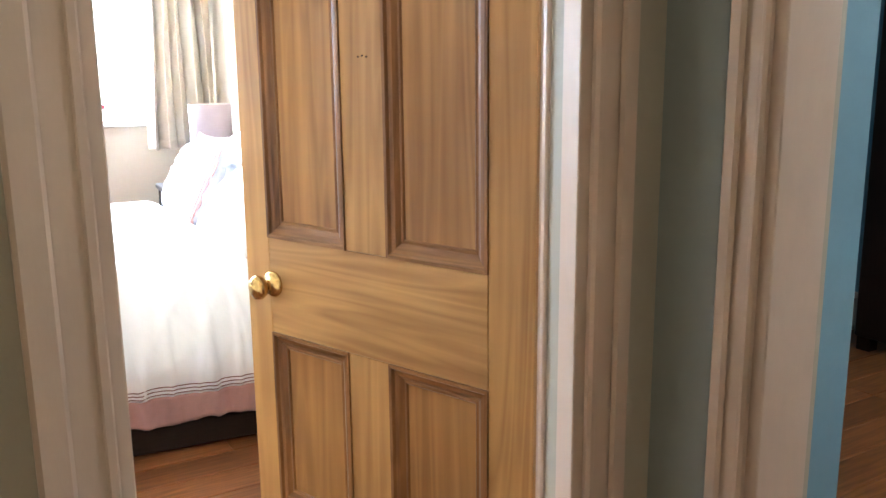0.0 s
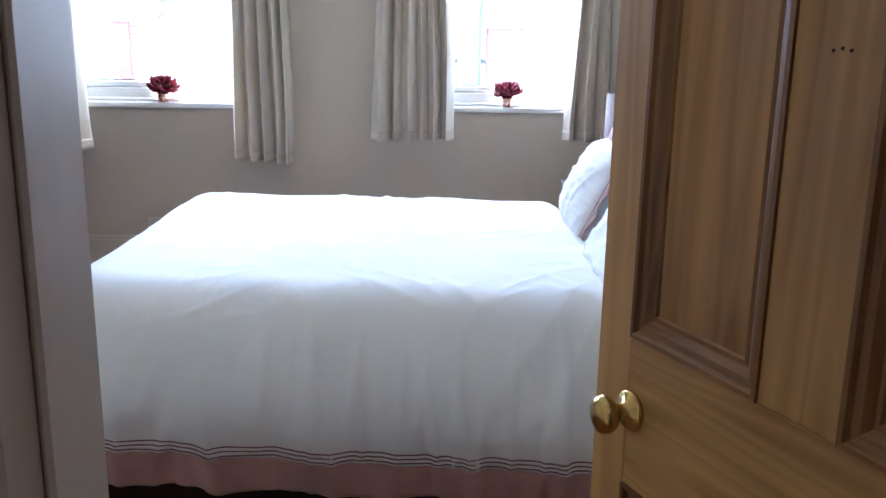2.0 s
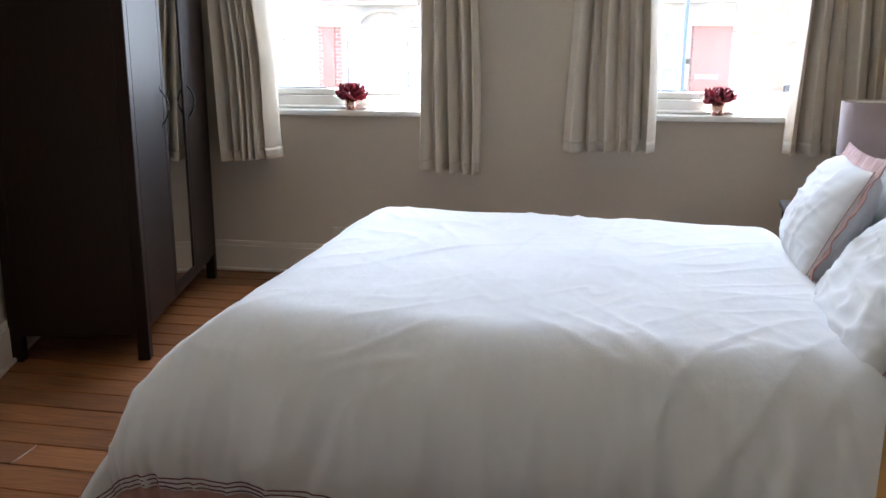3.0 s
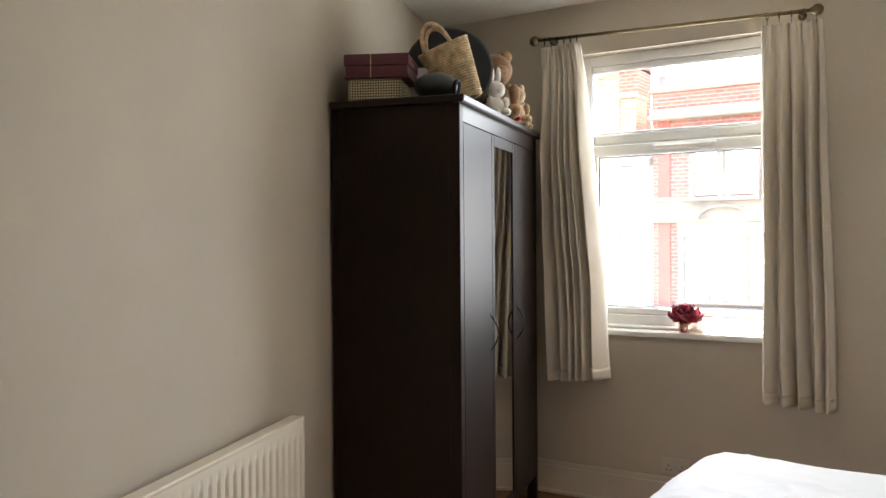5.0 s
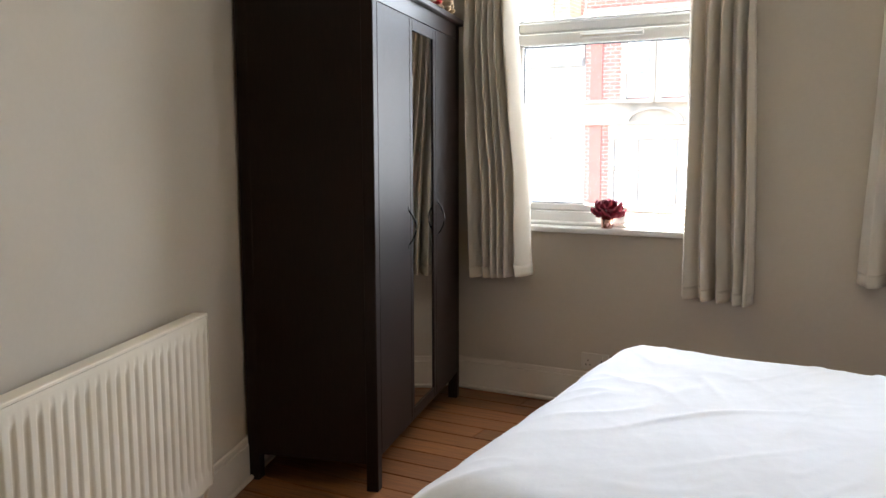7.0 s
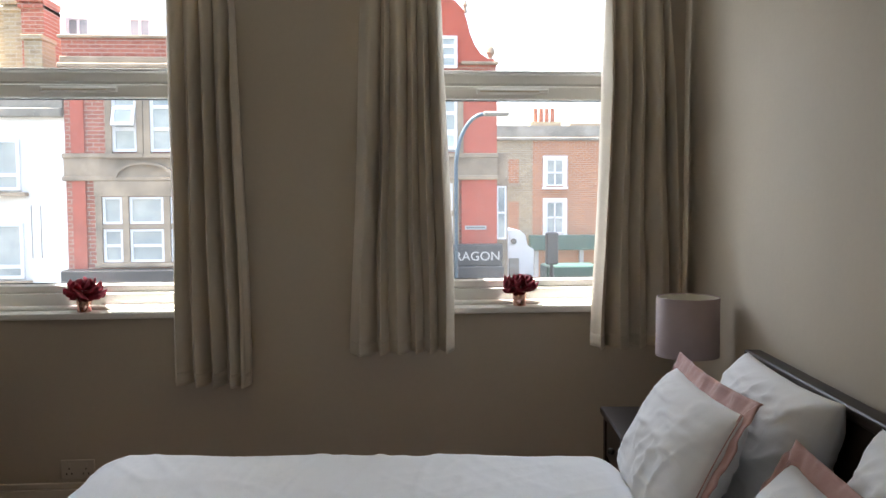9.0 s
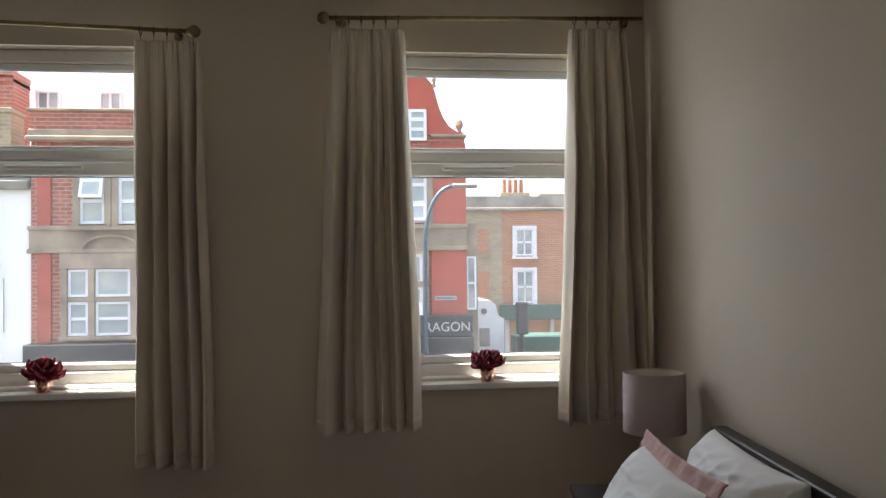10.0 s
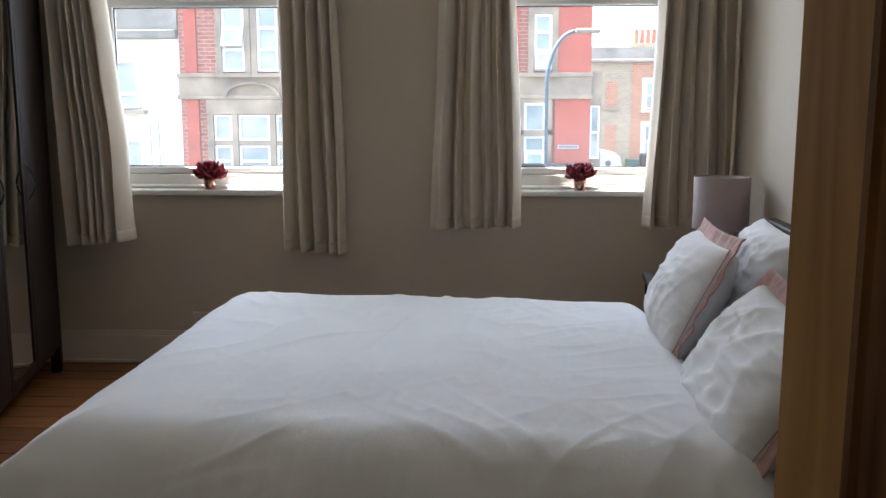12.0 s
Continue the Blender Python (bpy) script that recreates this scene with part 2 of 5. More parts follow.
_ck.inputs["Color1"].default_value = (0.58, 0.50, 0.32, 1)
_ck.inputs["Color2"].default_value = (0.07, 0.06, 0.04, 1)
_tc = _n.new("ShaderNodeTexCoord")
_mp = _n.new("ShaderNodeMapping")
_mp.inputs["Rotation"].default_value = (radians(45), 0, 0)
_l.new(_tc.outputs["Object"], _mp.inputs["Vector"])
_l.new(_mp.outputs[0], _ck.inputs["Vector"])
_l.new(_ck.outputs["Color"], [q for q in _n if q.bl_idname == "ShaderNodeHueSaturation"][0].inputs["Color"])
M_STRAW = mat("seagrass_weave", (0.74, 0.56, 0.34), 0.85, 0.15, 30, bump=0.8, fine=80)
M_BLACK = mat("black_felt", (0.012, 0.012, 0.014), 0.85, 0.1, 20, bump=0.3)
M_SHELL = mat("dark_green_plastic", (0.02, 0.026, 0.026), 0.28, 0.05, 10)
M_TEDDY = mat("tan_plush", (0.31, 0.175, 0.085), 0.95, 0.12, 30, bump=0.9, fine=160, sheen=0.1)
M_TEDDY2 = mat("cream_plush", (0.55, 0.40, 0.24), 0.95, 0.1, 30, bump=0.9, fine=160, sheen=0.1)
M_WHITEPLUSH = mat("white_plush", (0.75, 0.72, 0.66), 0.95, 0.05, 30, bump=0.8, fine=160, sheen=0.4)
M_RED = mat("red_knit", (0.45, 0.03, 0.03), 0.9, 0.1, 30, bump=0.5)
M_BLUEKNIT = mat("blue_knit", (0.22, 0.26, 0.42), 0.9, 0.1, 30, bump=0.5)
M_PENDANT = mat("pale_pendant_shade", (0.78, 0.60, 0.28), 0.7, 0.03, 6, emit=((1.0, 0.66, 0.20), 0.035))
M_BRICK = brick_mat("red_brickwork", (0.40, 0.135, 0.085), (0.30, 0.10, 0.065), (0.42, 0.30, 0.23))
M_REDRUB = mat("red_rubbed_brick", (0.44, 0.105, 0.065), 0.9, 0.06, 2, bump=0.1, fine=14)
M_BRICK2 = brick_mat("orange_brickwork", (0.46, 0.20, 0.09), (0.37, 0.15, 0.07), (0.42, 0.34, 0.26))
M_STOCK = brick_mat("yellow_stock_brickwork", (0.40, 0.31, 0.18), (0.30, 0.23, 0.14), (0.40, 0.36, 0.28))
M_STONE = mat("weathered_stone", (0.38, 0.295, 0.20), 0.9, 0.12, 1.6, bump=0.4, fine=12, col2=(0.15, 0.12, 0.085))
M_RENDER = mat("white_render", (0.85, 0.83, 0.77), 0.85, 0.04, 0.9, bump=0.15, fine=7)
M_PARAPET = mat("grey_parapet", (0.34, 0.31, 0.25), 0.9, 0.15, 1.2, bump=0.3, fine=8)
M_OUTWHITE = mat("painted_window_frame", (0.75, 0.75, 0.74), 0.4, 0.03, 4)
M_PANE = mat("far_pane", (0.24, 0.29, 0.29), 0.12, 0.25, 1.3, bump=0.0, fine=3, spec=0.8, col2=(0.52, 0.53, 0.47))
M_SLATE = mat("slate_roof", (0.10, 0.105, 0.115), 0.7, 0.1, 2, bump=0.3, fine=20)
M_SHOP = mat("black_shopfront", (0.03, 0.032, 0.035), 0.4, 0.08, 3)
M_GREEN = mat("green_fascia", (0.035, 0.095, 0.07), 0.45, 0.06, 3)
M_SIGN = mat("white_lettering", (0.42, 0.42, 0.40), 0.5, 0.02, 5)
M_POTS = mat("terracotta_pot", (0.38, 0.13, 0.075), 0.85, 0.1, 6)
M_POST = mat("blue_grey_post", (0.06, 0.10, 0.13), 0.4, 0.08, 5)
M_ASPHALT = mat("asphalt", (0.055, 0.055, 0.057), 0.9, 0.15, 0.6, bump=0.4, fine=30)
M_PAVE = mat("paving", (0.27, 0.26, 0.24), 0.9, 0.12, 0.9, bump=0.3, fine=12)
M_EARTH = mat("town_ground", (0.12, 0.12, 0.11), 0.95, 0.15, 0.3, bump=0.2, fine=3)


# ---- mesh helpers ----
def bx(bm, x0, y0, z0, x1, y1, z1, bev=0.0, m=None, segs=1):
    """A box between two corners, with bevelled edges."""
    tmp = bmesh.new()
    bmesh.ops.create_cube(tmp, size=1)
    for v in tmp.verts:
        v.co = Vector(((x0 + x1) / 2 + v.co.x * abs(x1 - x0), (y0 + y1) / 2 + v.co.y * abs(y1 - y0), (z0 + z1) / 2 + v.co.z * abs(z1 - z0)))
    if bev:
        bmesh.ops.bevel(tmp, geom=tmp.edges[:], offset=bev, segments=segs, affect="EDGES", profile=0.6)
    merge(bm, tmp, m)
    return bm


def merge(bm, tmp, m=None):
    vs = [bm.verts.new(m @ v.co if m else v.co) for v in tmp.verts]
    tmp.verts.index_update()
    for f in tmp.faces:
        bm.faces.new([vs[v.index] for v in f.verts])
    tmp.free()


def lathe(bm, profile, segs=24, m=None, cap=True):
    """Turned round z: profile of (radius, height) from bottom to top."""
    rings = []
    for r, z in profile:
        ring = []
        for i in range(segs):
            a = 2 * math.pi * i / segs
            p = Vector((r * math.cos(a), r * math.sin(a), z))
            ring.append(bm.verts.new(m @ p if m else p))
        rings.append(ring)
    for a, b in zip(rings, rings[1:]):
        for i in range(segs):
            j = (i + 1) % segs
            bm.faces.new((a[i], a[j], b[j], b[i]))
    if cap:
        bm.faces.new(rings[0][::-1])
        bm.faces.new(rings[-1])
    return bm


def tube(bm, pts, r, segs=8, closed=False):
    """A round bar along points."""
    pts = [Vector(p) for p in pts]
    rings = []
    n = len(pts)
    for i, p in enumerate(pts):
        a = pts[(i - 1) % n] if closed or i > 0 else p
        b = pts[(i + 1) % n] if closed or i < n - 1 else p
        q = (b - a).to_track_quat("Z", "Y")
        rings.append([bm.verts.new(p + q @ Vector((r * math.cos(2 * math.pi * k / segs), r * math.sin(2 * math.pi * k / segs), 0))) for k in range(segs)])
    pairs = list(zip(rings, rings[1:])) + ([(rings[-1], rings[0])] if closed else [])
    for a, b in pairs:
        for k in range(segs):
            j = (k + 1) % segs
            bm.faces.new((a[k], a[j], b[j], b[k]))
    if not closed:
        bm.faces.new(rings[0][::-1])
        bm.faces.new(rings[-1])
    return bm


def ball(bm, c, r, s=(1, 1, 1), u=16, v=10, m=None):
    tmp = bmesh.new()
    bmesh.ops.create_uvsphere(tmp, u_segments=u, v_segments=v, radius=r)
    for w in tmp.verts:
        w.co = Vector((c[0] + w.co.x * s[0], c[1] + w.co.y * s[1], c[2] + w.co.z * s[2]))
    merge(bm, tmp, m)
    return bm


def sheet(bm, fn, nu, nv):
    """A grid of nu x nv cells, placed by fn(u, v) with u and v from 0 to 1."""
    g = [[bm.verts.new(fn(i / nu, j / nv)) for j in range(nv + 1)] for i in range(nu + 1)]
    for i in range(nu):
        for j in range(nv):
            bm.faces.new((g[i][j], g[i + 1][j], g[i + 1][j + 1], g[i][j + 1]))
    return bm


def part(name, bm, material, parent=None, label="", smooth=False):
    me = bpy.data.meshes.new(name)
    bmesh.ops.recalc_face_normals(bm, faces=bm.faces[:])
    bm.to_mesh(me)
    bm.free()
    me.materials.append(material)
    if smooth:
        for p in me.polygons:
            p.use_smooth = True
    ob = new(name, me)
    if parent:
        ob.parent = parent
    if label:
        tagged(ob, label)
    return ob


def thing(name, m, label, category, group="", kind=""):
    e = new(name)
    e.matrix_world = m
    return tagged(e, label, category, group, kind)


def fit_pose(x, y, z, ux, uy):
    """A pose at a point whose x axis runs along (ux, uy)."""
    return pose(x, y, z, 0, 0, math.degrees(math.atan2(uy, ux)))


def B():
    return bmesh.new()


# ---- plan ----
WY = 6.351          # inner face of the window wall
CEIL = 2.70
LW = (-0.045, 6.351, 0.322, -0.947)   # left wall: far corner and the way it runs
RW = (4.166, 6.351, -0.0797, -0.9968)  # right wall
WIN = {"A": (0.90, 2.045), "B": (2.82, 3.965)}
SILL, HEAD = 0.905, 2.42

# window wall with two openings
b = B()
for x0, x1, z0, z1 in ((-0.6, 0.90, 0, CEIL), (2.045, 2.82, 0, CEIL), (3.965, 4.6, 0, CEIL),
                       (0.90, 2.045, 0, SILL), (2.82, 3.965, 0, SILL), (0.90, 2.045, HEAD, CEIL), (2.82, 3.965, HEAD, CEIL)):
    bx(b, x0, WY, z0 - 0.1 if z0 == 0 else z0, x1, WY + 0.30, z1 + 0.1 if z1 == CEIL else z1)
tagged(part("wall_north", b, M_WALL), "warm taupe painted plaster wall with two windows", "wall", kind="structure")

LM = fit_pose(LW[0], LW[1], 0, LW[2], LW[3])
RM = fit_pose(RW[0], RW[1], 0, RW[2], RW[3])
b = B()
bx(b, -0.3, -0.15, -0.1, 4.86, 0, CEIL + 0.1)
w = part("wall_west", b, M_WALL)
w.matrix_world = LM
tagged(w, "warm taupe painted plaster wall behind the radiator", "wall", kind="structure")
b = B()
bx(b, -0.3, 0, -0.1, 4.46, 0.15, CEIL + 0.1)
w = part("wall_east", b, M_WALL)
w.matrix_world = RM
tagged(w, "warm taupe painted plaster wall behind the bed", "wall", kind="structure")

# wall with the doorway, and the landing outside
DX0, DX1, DTOP = 2.70, 3.392, 2.03
b = B()
for x0, x1, z0, z1 in ((1.0, DX0 - 0.012, -0.1, CEIL + 0.1), (DX1 + 0.012, 4.0, -0.1, CEIL + 0.1), (DX0 - 0.012, DX1 + 0.012, DTOP + 0.012, CEIL + 0.1)):
    bx(b, x0, 1.80, z0, x1, 1.90, z1)
tagged(part("wall_south", b, M_HALLWALL), "olive beige painted partition wall with a doorway", "wall", kind="structure")
# unseen skin in the bedroom paint, added to bounce light onto the bed
b = B()
for x0, x1, z0, z1 in ((1.45, DX0 - 0.10, -0.02, CEIL), (DX1 + 0.09, 3.83, -0.02, CEIL), (DX0 - 0.10, DX1 + 0.09, DTOP + 0.10, CEIL)):
    bx(b, x0, 1.90, z0, x1, 1.912, z1)
tagged(part("wall_south_bounce", b, M_WALL), "unseen taupe wall skin added to bounce light on the bed", "wall", kind="structure")
b = B()
bx(b, 1.0, -1.4, -0.1, 1.12, 1.80, CEIL + 0.1)
tagged(part("wall_landing_west", b, M_HALLWALL), "plain olive beige landing wall", "wall", kind="structure")
b = B()
bx(b, 1.12, -1.4, -0.1, 6.6, -1.28, CEIL + 0.1)
tagged(part("wall_landing_south", b, M_HALLWALL), "plain olive beige landing wall", "wall", kind="structure")
b = B()
for y0, y1, z0, z1 in ((1.602, 1.80, -0.1, CEIL + 0.1), (-1.28, 0.708, -0.1, CEIL + 0.1), (0.708, 1.602, 2.07, CEIL + 0.1)):
    bx(b, 3.55, y0, z0, 3.66, y1, z1)
tagged(part("wall_landing_east", b, M_GREYWALL), "grey green landing wall with an open doorway", "wall", kind="structure")
b = B()
bx(b, 6.22, -1.28, -0.1, 6.34, 3.6, CEIL + 0.1)
bx(b, 4.2, 3.5, -0.1, 6.22, 3.6, CEIL + 0.1)
bx(b, 4.0, 1.8, -0.1, 4.1, 2.6, CEIL + 0.1)
bx(b, 4.1, 2.5, -0.1, 4.2, 3.5, CEIL + 0.1)
tagged(part("wall_far_room", b, M_BLUE), "muted blue painted wall of the next room", "wall", kind="structure")

# ceiling
b = B()
bx(b, -0.8, -1.5, CEIL, 6.6, WY + 0.2, CEIL + 0.12)
tagged(part("ceiling", b, M_CEIL), "off-white painted plaster ceiling", "ceiling", kind="structure")

# subfloor under the boards
b = B()
bx(b, -0.8, -1.5, -0.12, 6.6, WY + 0.2, -0.022)
floor_ob = tagged(part("floor", b, M_GAP), "bare stripped pine floorboards, worn and waxed", "floor", kind="structure")


def skirting(name, length, m, side, start=0.0, label="cream painted tall skirting board"):
    """A tall skirting with a stepped top, along x; side is +1 or -1 in y."""
    e = thing(name, m, label, "baseboard", kind="structure")
    b = B()
    bx(b, start, 0, 0, length, side * 0.018, 0.150, 0.003)
    part("board", b, M_TRIM, e)
    b = B()
    bx(b, start, 0, 0.150, length, side * 0.012, 0.178, 0.004)
    part("moulding", b, M_TRIM, e)
    b = B()
    bx(b, start, side * 0.018, 0, length, side * 0.034, 0.022, 0.006)
    part("quadrant", b, M_TRIM, e)


skirting("baseboard", 4.1, pose(0.0, WY, 0), -1)
skirting("baseboard", 4.7, LM, 1, 0.03)
skirting("baseboard", 4.4, RM, -1, 0.03)
skirting("baseboard", 2.6, pose(6.22, 3.4, 0, 0, 0, -90), -1, label="white painted skirting board in the next room")


# ---- windows ----
def window(name, x0, x1, label):
    e = thing(name, pose(x0, WY, 0), label, "window", kind="structure")
    w = x1 - x0
    ya, yb = 0.085, 0.155
    z0, z1 = 0.945, HEAD
    b = B()
    bx(b, 0, ya, z0, 0.055, yb, z1, 0.004)
    bx(b, w - 0.055, ya, z0, w, yb, z1, 0.004)
    bx(b, 0.055, ya, z0, w - 0.055, yb, z0 + 0.06, 0.004)
    bx(b, 0.055, ya, z1 - 0.055, w - 0.055, yb, z1, 0.004)
    part("window_frame", b, M_UPVC, e)
    b = B()
    bx(b, 0.055, ya + 0.006, 1.868, w - 0.055, yb, 1.930, 0.006)
    bx(b, 0.055, ya + 0.018, 1.930, w - 0.055, yb, 1.990, 0.012)
    part("transom", b, M_UPVC, e)
    b = B()
    bx(b, 0.055, ya + 0.012, 1.005, 0.085, yb - 0.01, 1.868, 0.004)
    bx(b, w - 0.085, ya + 0.012, 1.005, w - 0.055, yb - 0.01, 1.868, 0.004)
    bx(b, 0.085, ya + 0.012, 1.005, w - 0.085, yb - 0.01, 1.045, 0.008)
    part("lower_sash", b, M_UPVC, e)
    b = B()
    bx(b, 0.055, ya + 0.014, 2.333, w - 0.055, yb - 0.01, 2.365, 0.006)
    bx(b, 0.055, ya + 0.014, 1.990, w - 0.055, yb - 0.01, 2.000, 0.003)
    part("upper_sash", b, M_UPVC, e)
    b = B()
    bx(b, w / 2 - 0.165, ya - 0.014, 1.892, w / 2 + 0.165, ya + 0.008, 1.916, 0.005)
    v = part("trickle_vent", b, M_UPVC, e)
    b = B()
    bx(b, w / 2 - 0.15, ya - 0.0165, 1.8995, w / 2 + 0.12, ya - 0.0135, 1.9065, 0.001)
    part("slot", b, M_TRIM, v)
    b = B()
    for z in (1.045, 1.862):
        bx(b, 0.085, 0.118, z, w - 0.085, 0.126, z + 0.005)
    bx(b, 0.085, 0.118, 1.05, 0.090, 0.126, 1.862)
    bx(b, w - 0.09, 0.118, 1.05, w - 0.085, 0.126, 1.862)
    part("gasket", b, M_GASKET, e)
    for za, zb, i in ((1.045, 1.868, 0.087), (2.0, 2.333, 0.057)):
        b = B()
        bx(b, i, 0.119, za + 0.002, w - i, 0.125, zb - 0.002)
        p = part("pane", b, M_GLASS, e)
        p.visible_shadow = False
    b = B()
    bx(b, -0.03, -0.032, 0.902, w + 0.03, 0.0, 0.932, 0.010, segs=3)
    bx(b, 0.002, 0.0, 0.906, w - 0.002, 0.085, 0.932)
    bx(b, 0.002, 0.052, 0.932, w - 0.002, 0.085, 0.952, 0.006)
    part("window_sill", b, M_SILL, e)
    b = B()
    bx(b, 0.0, 0.155, 0.90, w, 0.34, 0.938, 0.004)
    part("outer_sill", b, M_STONE, e)
    return e


window("window_1", *WIN["A"], "white plastic window with a top light and vent")
window("window_2", *WIN["B"], "white plastic window beside the bed")


# ---- door and its casing ----
def casing(name, m, w, h, depth, mat_, label, arch=0.08, arch2=0.08, rebate=0.0):
    """Lining and architraves of a doorway; x across, y through the wall, from the landing side."""
    e = thing(name, m, label, "door frame", kind="structure")
    b = B()
    bx(b, -0.012, -0.002, 0, 0.013, depth + 0.002, h, 0.002)
    part("lining", b, mat_, e)
    b = B()
    if rebate:
        # the door closes against a shallow stop
        bx(b, w - 0.014, -0.002, 0, w + 0.012, rebate, h, 0.002)
    else:
        bx(b, w - 0.014, -0.002, 0, w + 0.012, depth + 0.002, h, 0.002)
    part("lining", b, mat_, e)
    b = B()
    bx(b, -0.012, -0.002, h, w + 0.012, depth + 0.002, h + 0.02, 0.002)
    part("head_lining", b, mat_, e)
    # planted stop along the hanging side
    b = B()
    bx(b, 0.013, 0.028, 0, 0.018, 0.060, h, 0.002)
    part("door_stop", b, mat_, e)
    for y, s in ((-0.002, -1), (depth + 0.002, 1)):
        for x, d, arch in ((-0.006, -1, arch), (w + 0.006, 1, arch2)):
            b = B()
            bx(b, x, y, 0, x + d * arch, y + s * 0.014, h + 0.006 + arch, 0.003)
            bx(b, x + d * arch * 0.55, y + s * 0.014, 0, x + d * arch, y + s * 0.026, h + 0.006 + arch, 0.005)
            bx(b, x, y + s * 0.014, 0, x + d * arch * 0.16, y + s * 0.019, h + 0.006, 0.0025)
            part("architrave", b, mat_, e)
        b = B()
        bx(b, -0.006, y, h + 0.006, w + 0.006, y + s * 0.014, h + 0.006 + arch, 0.003)
        part("head_architrave", b, mat_, e)
    return e


casing("trim", pose(DX0, 1.80, 0), 0.692, DTOP, 0.10, M_ARCH, "cream gloss painted door casing of the bedroom", 0.085, 0.075, 0.04)
casing("trim", pose(3.66, 0.72, 0, 0, 0, 90), 0.87, 2.05, 0.11, M_ARCH, "cream gloss painted casing of the next room", 0.11, 0.06)

DW, DH, DT = 0.786, 1.985, 0.042
door = thing("door_1", fit_pose(3.411, 1.944, 0.012, -0.336, 0.942), "stripped pine four-panel door standing open", "door", kind="structure")
# x from the hinges to the free edge, y = 0 is the face towards the bed's foot
P_IN = ((0.099, 0.346), (0.461, 0.706))
Z_LO, Z_HI = (0.20, 0.633 - 0.012), (0.852 - 0.012, 1.87)


def door_piece(x0, z0, x1, z1, mt, nm):
    b = B()
    bx(b, x0, -DT, z0, x1, 0, z1, 0.0015)
    part(nm, b, mt, door)


door_piece(0, 0, 0.099, DH, M_PINE_V, "stile")
door_piece(0.706, 0, DW, DH, M_PINE_V, "stile")
for z0, z1 in ((0, 0.20), (Z_LO[1], Z_HI[0]), (1.87, DH)):
    door_piece(0.0995, z0, 0.7055, z1, M_PINE_H, "rail")
for z0, z1 in (Z_LO, Z_HI):
    door_piece(0.346, z0 + 0.0005, 0.461, z1 - 0.0005, M_PINE_V, "muntin")
    for x0, x1 in P_IN:
        b = B()
        bx(b, x0, -DT + 0.014, z0, x1, -0.014, z1)
        part("panel", b, M_PINE_P, door)
        for s in (0, 1):
            ya, yb = (-0.014, 0.003) if s == 0 else (-DT - 0.003, -DT + 0.014)
            yo = yb if s == 0 else ya
            yi = ya if s == 0 else yb
            for k in range(4):
                b = B()
                # mitred sloping moulding with a raised outer bead
                c = [(x0, z0), (x1, z0), (x1, z1), (x0, z1)]
                a0, a1 = c[k], c[(k + 1) % 4]
                cx, cz = (x0 + x1) / 2, (z0 + z1) / 2

                def inn(p, d):
                    return (p[0] + math.copysign(d, cx - p[0]), p[1] + math.copysign(d, cz - p[1]))
                lv = [(0.0, yo), (0.007, yo), (0.011, yo + (yi - yo) * 0.35), (0.020, yo + (yi - yo) * 0.45), (0.030, yo + (yi - yo) * 0.85), (0.036, yo + (yi - yo) * 0.8), (0.039, yi)]
                ra = [b.verts.new((inn(a0, d)[0], y, inn(a0, d)[1])) for d, y in lv]
                rb = [b.verts.new((inn(a1, d)[0], y, inn(a1, d)[1])) for d, y in lv]
                ra.append(b.verts.new((a0[0], yi, a0[1])))
                rb.append(b.verts.new((a1[0], yi, a1[1])))
                for i in range(len(ra)):
                    j = (i + 1) % len(ra)
                    b.faces.new((ra[i], ra[j], rb[j], rb[i]))
                b.faces.new(ra)
                b.faces.new(rb[::-1])
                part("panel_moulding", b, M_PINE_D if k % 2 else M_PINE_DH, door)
KN = [(0.0, 0.0), (0.029, 0.0), (0.030, 0.005), (0.026, 0.010), (0.013, 0.013), (0.010, 0.030), (0.014, 0.036), (0.024, 0.042), (0.0275, 0.052), (0.025, 0.062), (0.016, 0.068), (0.0, 0.070)]
for s in (1, -1):
    b = B()
    lathe(b, [(max(r, 0.0005), z * 0.84) for r, z in KN], 28, pose(0.694, 0.0 if s > 0 else -DT, 0.735, -90 * s, 0, 0))
    part("knob", b, M_BRASS, door, "round polished brass knob", True)
for i in range(3):
    b = B()
    lathe(b, [(0.0019, 0), (0.0019, 0.0012)], 10, pose(0.387 + 0.011 * i, 0.0, 1.226 + 0.002 * (i % 2), -90, 0, 0))
    part("screw_hole", b, M_GAP, door, "small dark screw hole")
for z in (0.25, 1.7):
    b = B()
    lathe(b, [(0.006, 0), (0.006, 0.09)], 10, pose(-0.008, 0.0, z))
    part("hinge", b, M_BRONZE, door, "old brass hinge")


# ---- wardrobe ----
WH, WW, WD = 1.99, 1.34, 0.555
ward = thing("wardrobe", fit_pose(1.056, 4.875, 0, -0.237, 0.971), "black-brown three-door wardrobe with a middle mirror", "wardrobe")
# x along the front away from the door, y into the wardrobe
b = B()
bx(b, 0.0, 0.020, 0.11, 0.022, WD, WH - 0.03, 0.002)
part("side_panel", b, M_DARK, ward)
b = B()
bx(b, WW - 0.022, 0.020, 0.11, WW, WD, WH - 0.03, 0.002)
part("side_panel", b, M_DARK, ward)
b = B()
bx(b, 0.022, WD - 0.012, 0.11, WW - 0.022, WD - 0.004, WH - 0.03)
part("back_panel", b, M_DARK, ward)
b = B()
bx(b, -0.028, -0.028, WH - 0.03, WW + 0.028, WD, WH, 0.005)
part("top_board", b, M_DARKH, ward)
b = B()
bx(b, 0.022, 0.022, 0.11, WW - 0.022, WD - 0.012, 0.135)
part("bottom_board", b, M_DARKH, ward)
b = B()
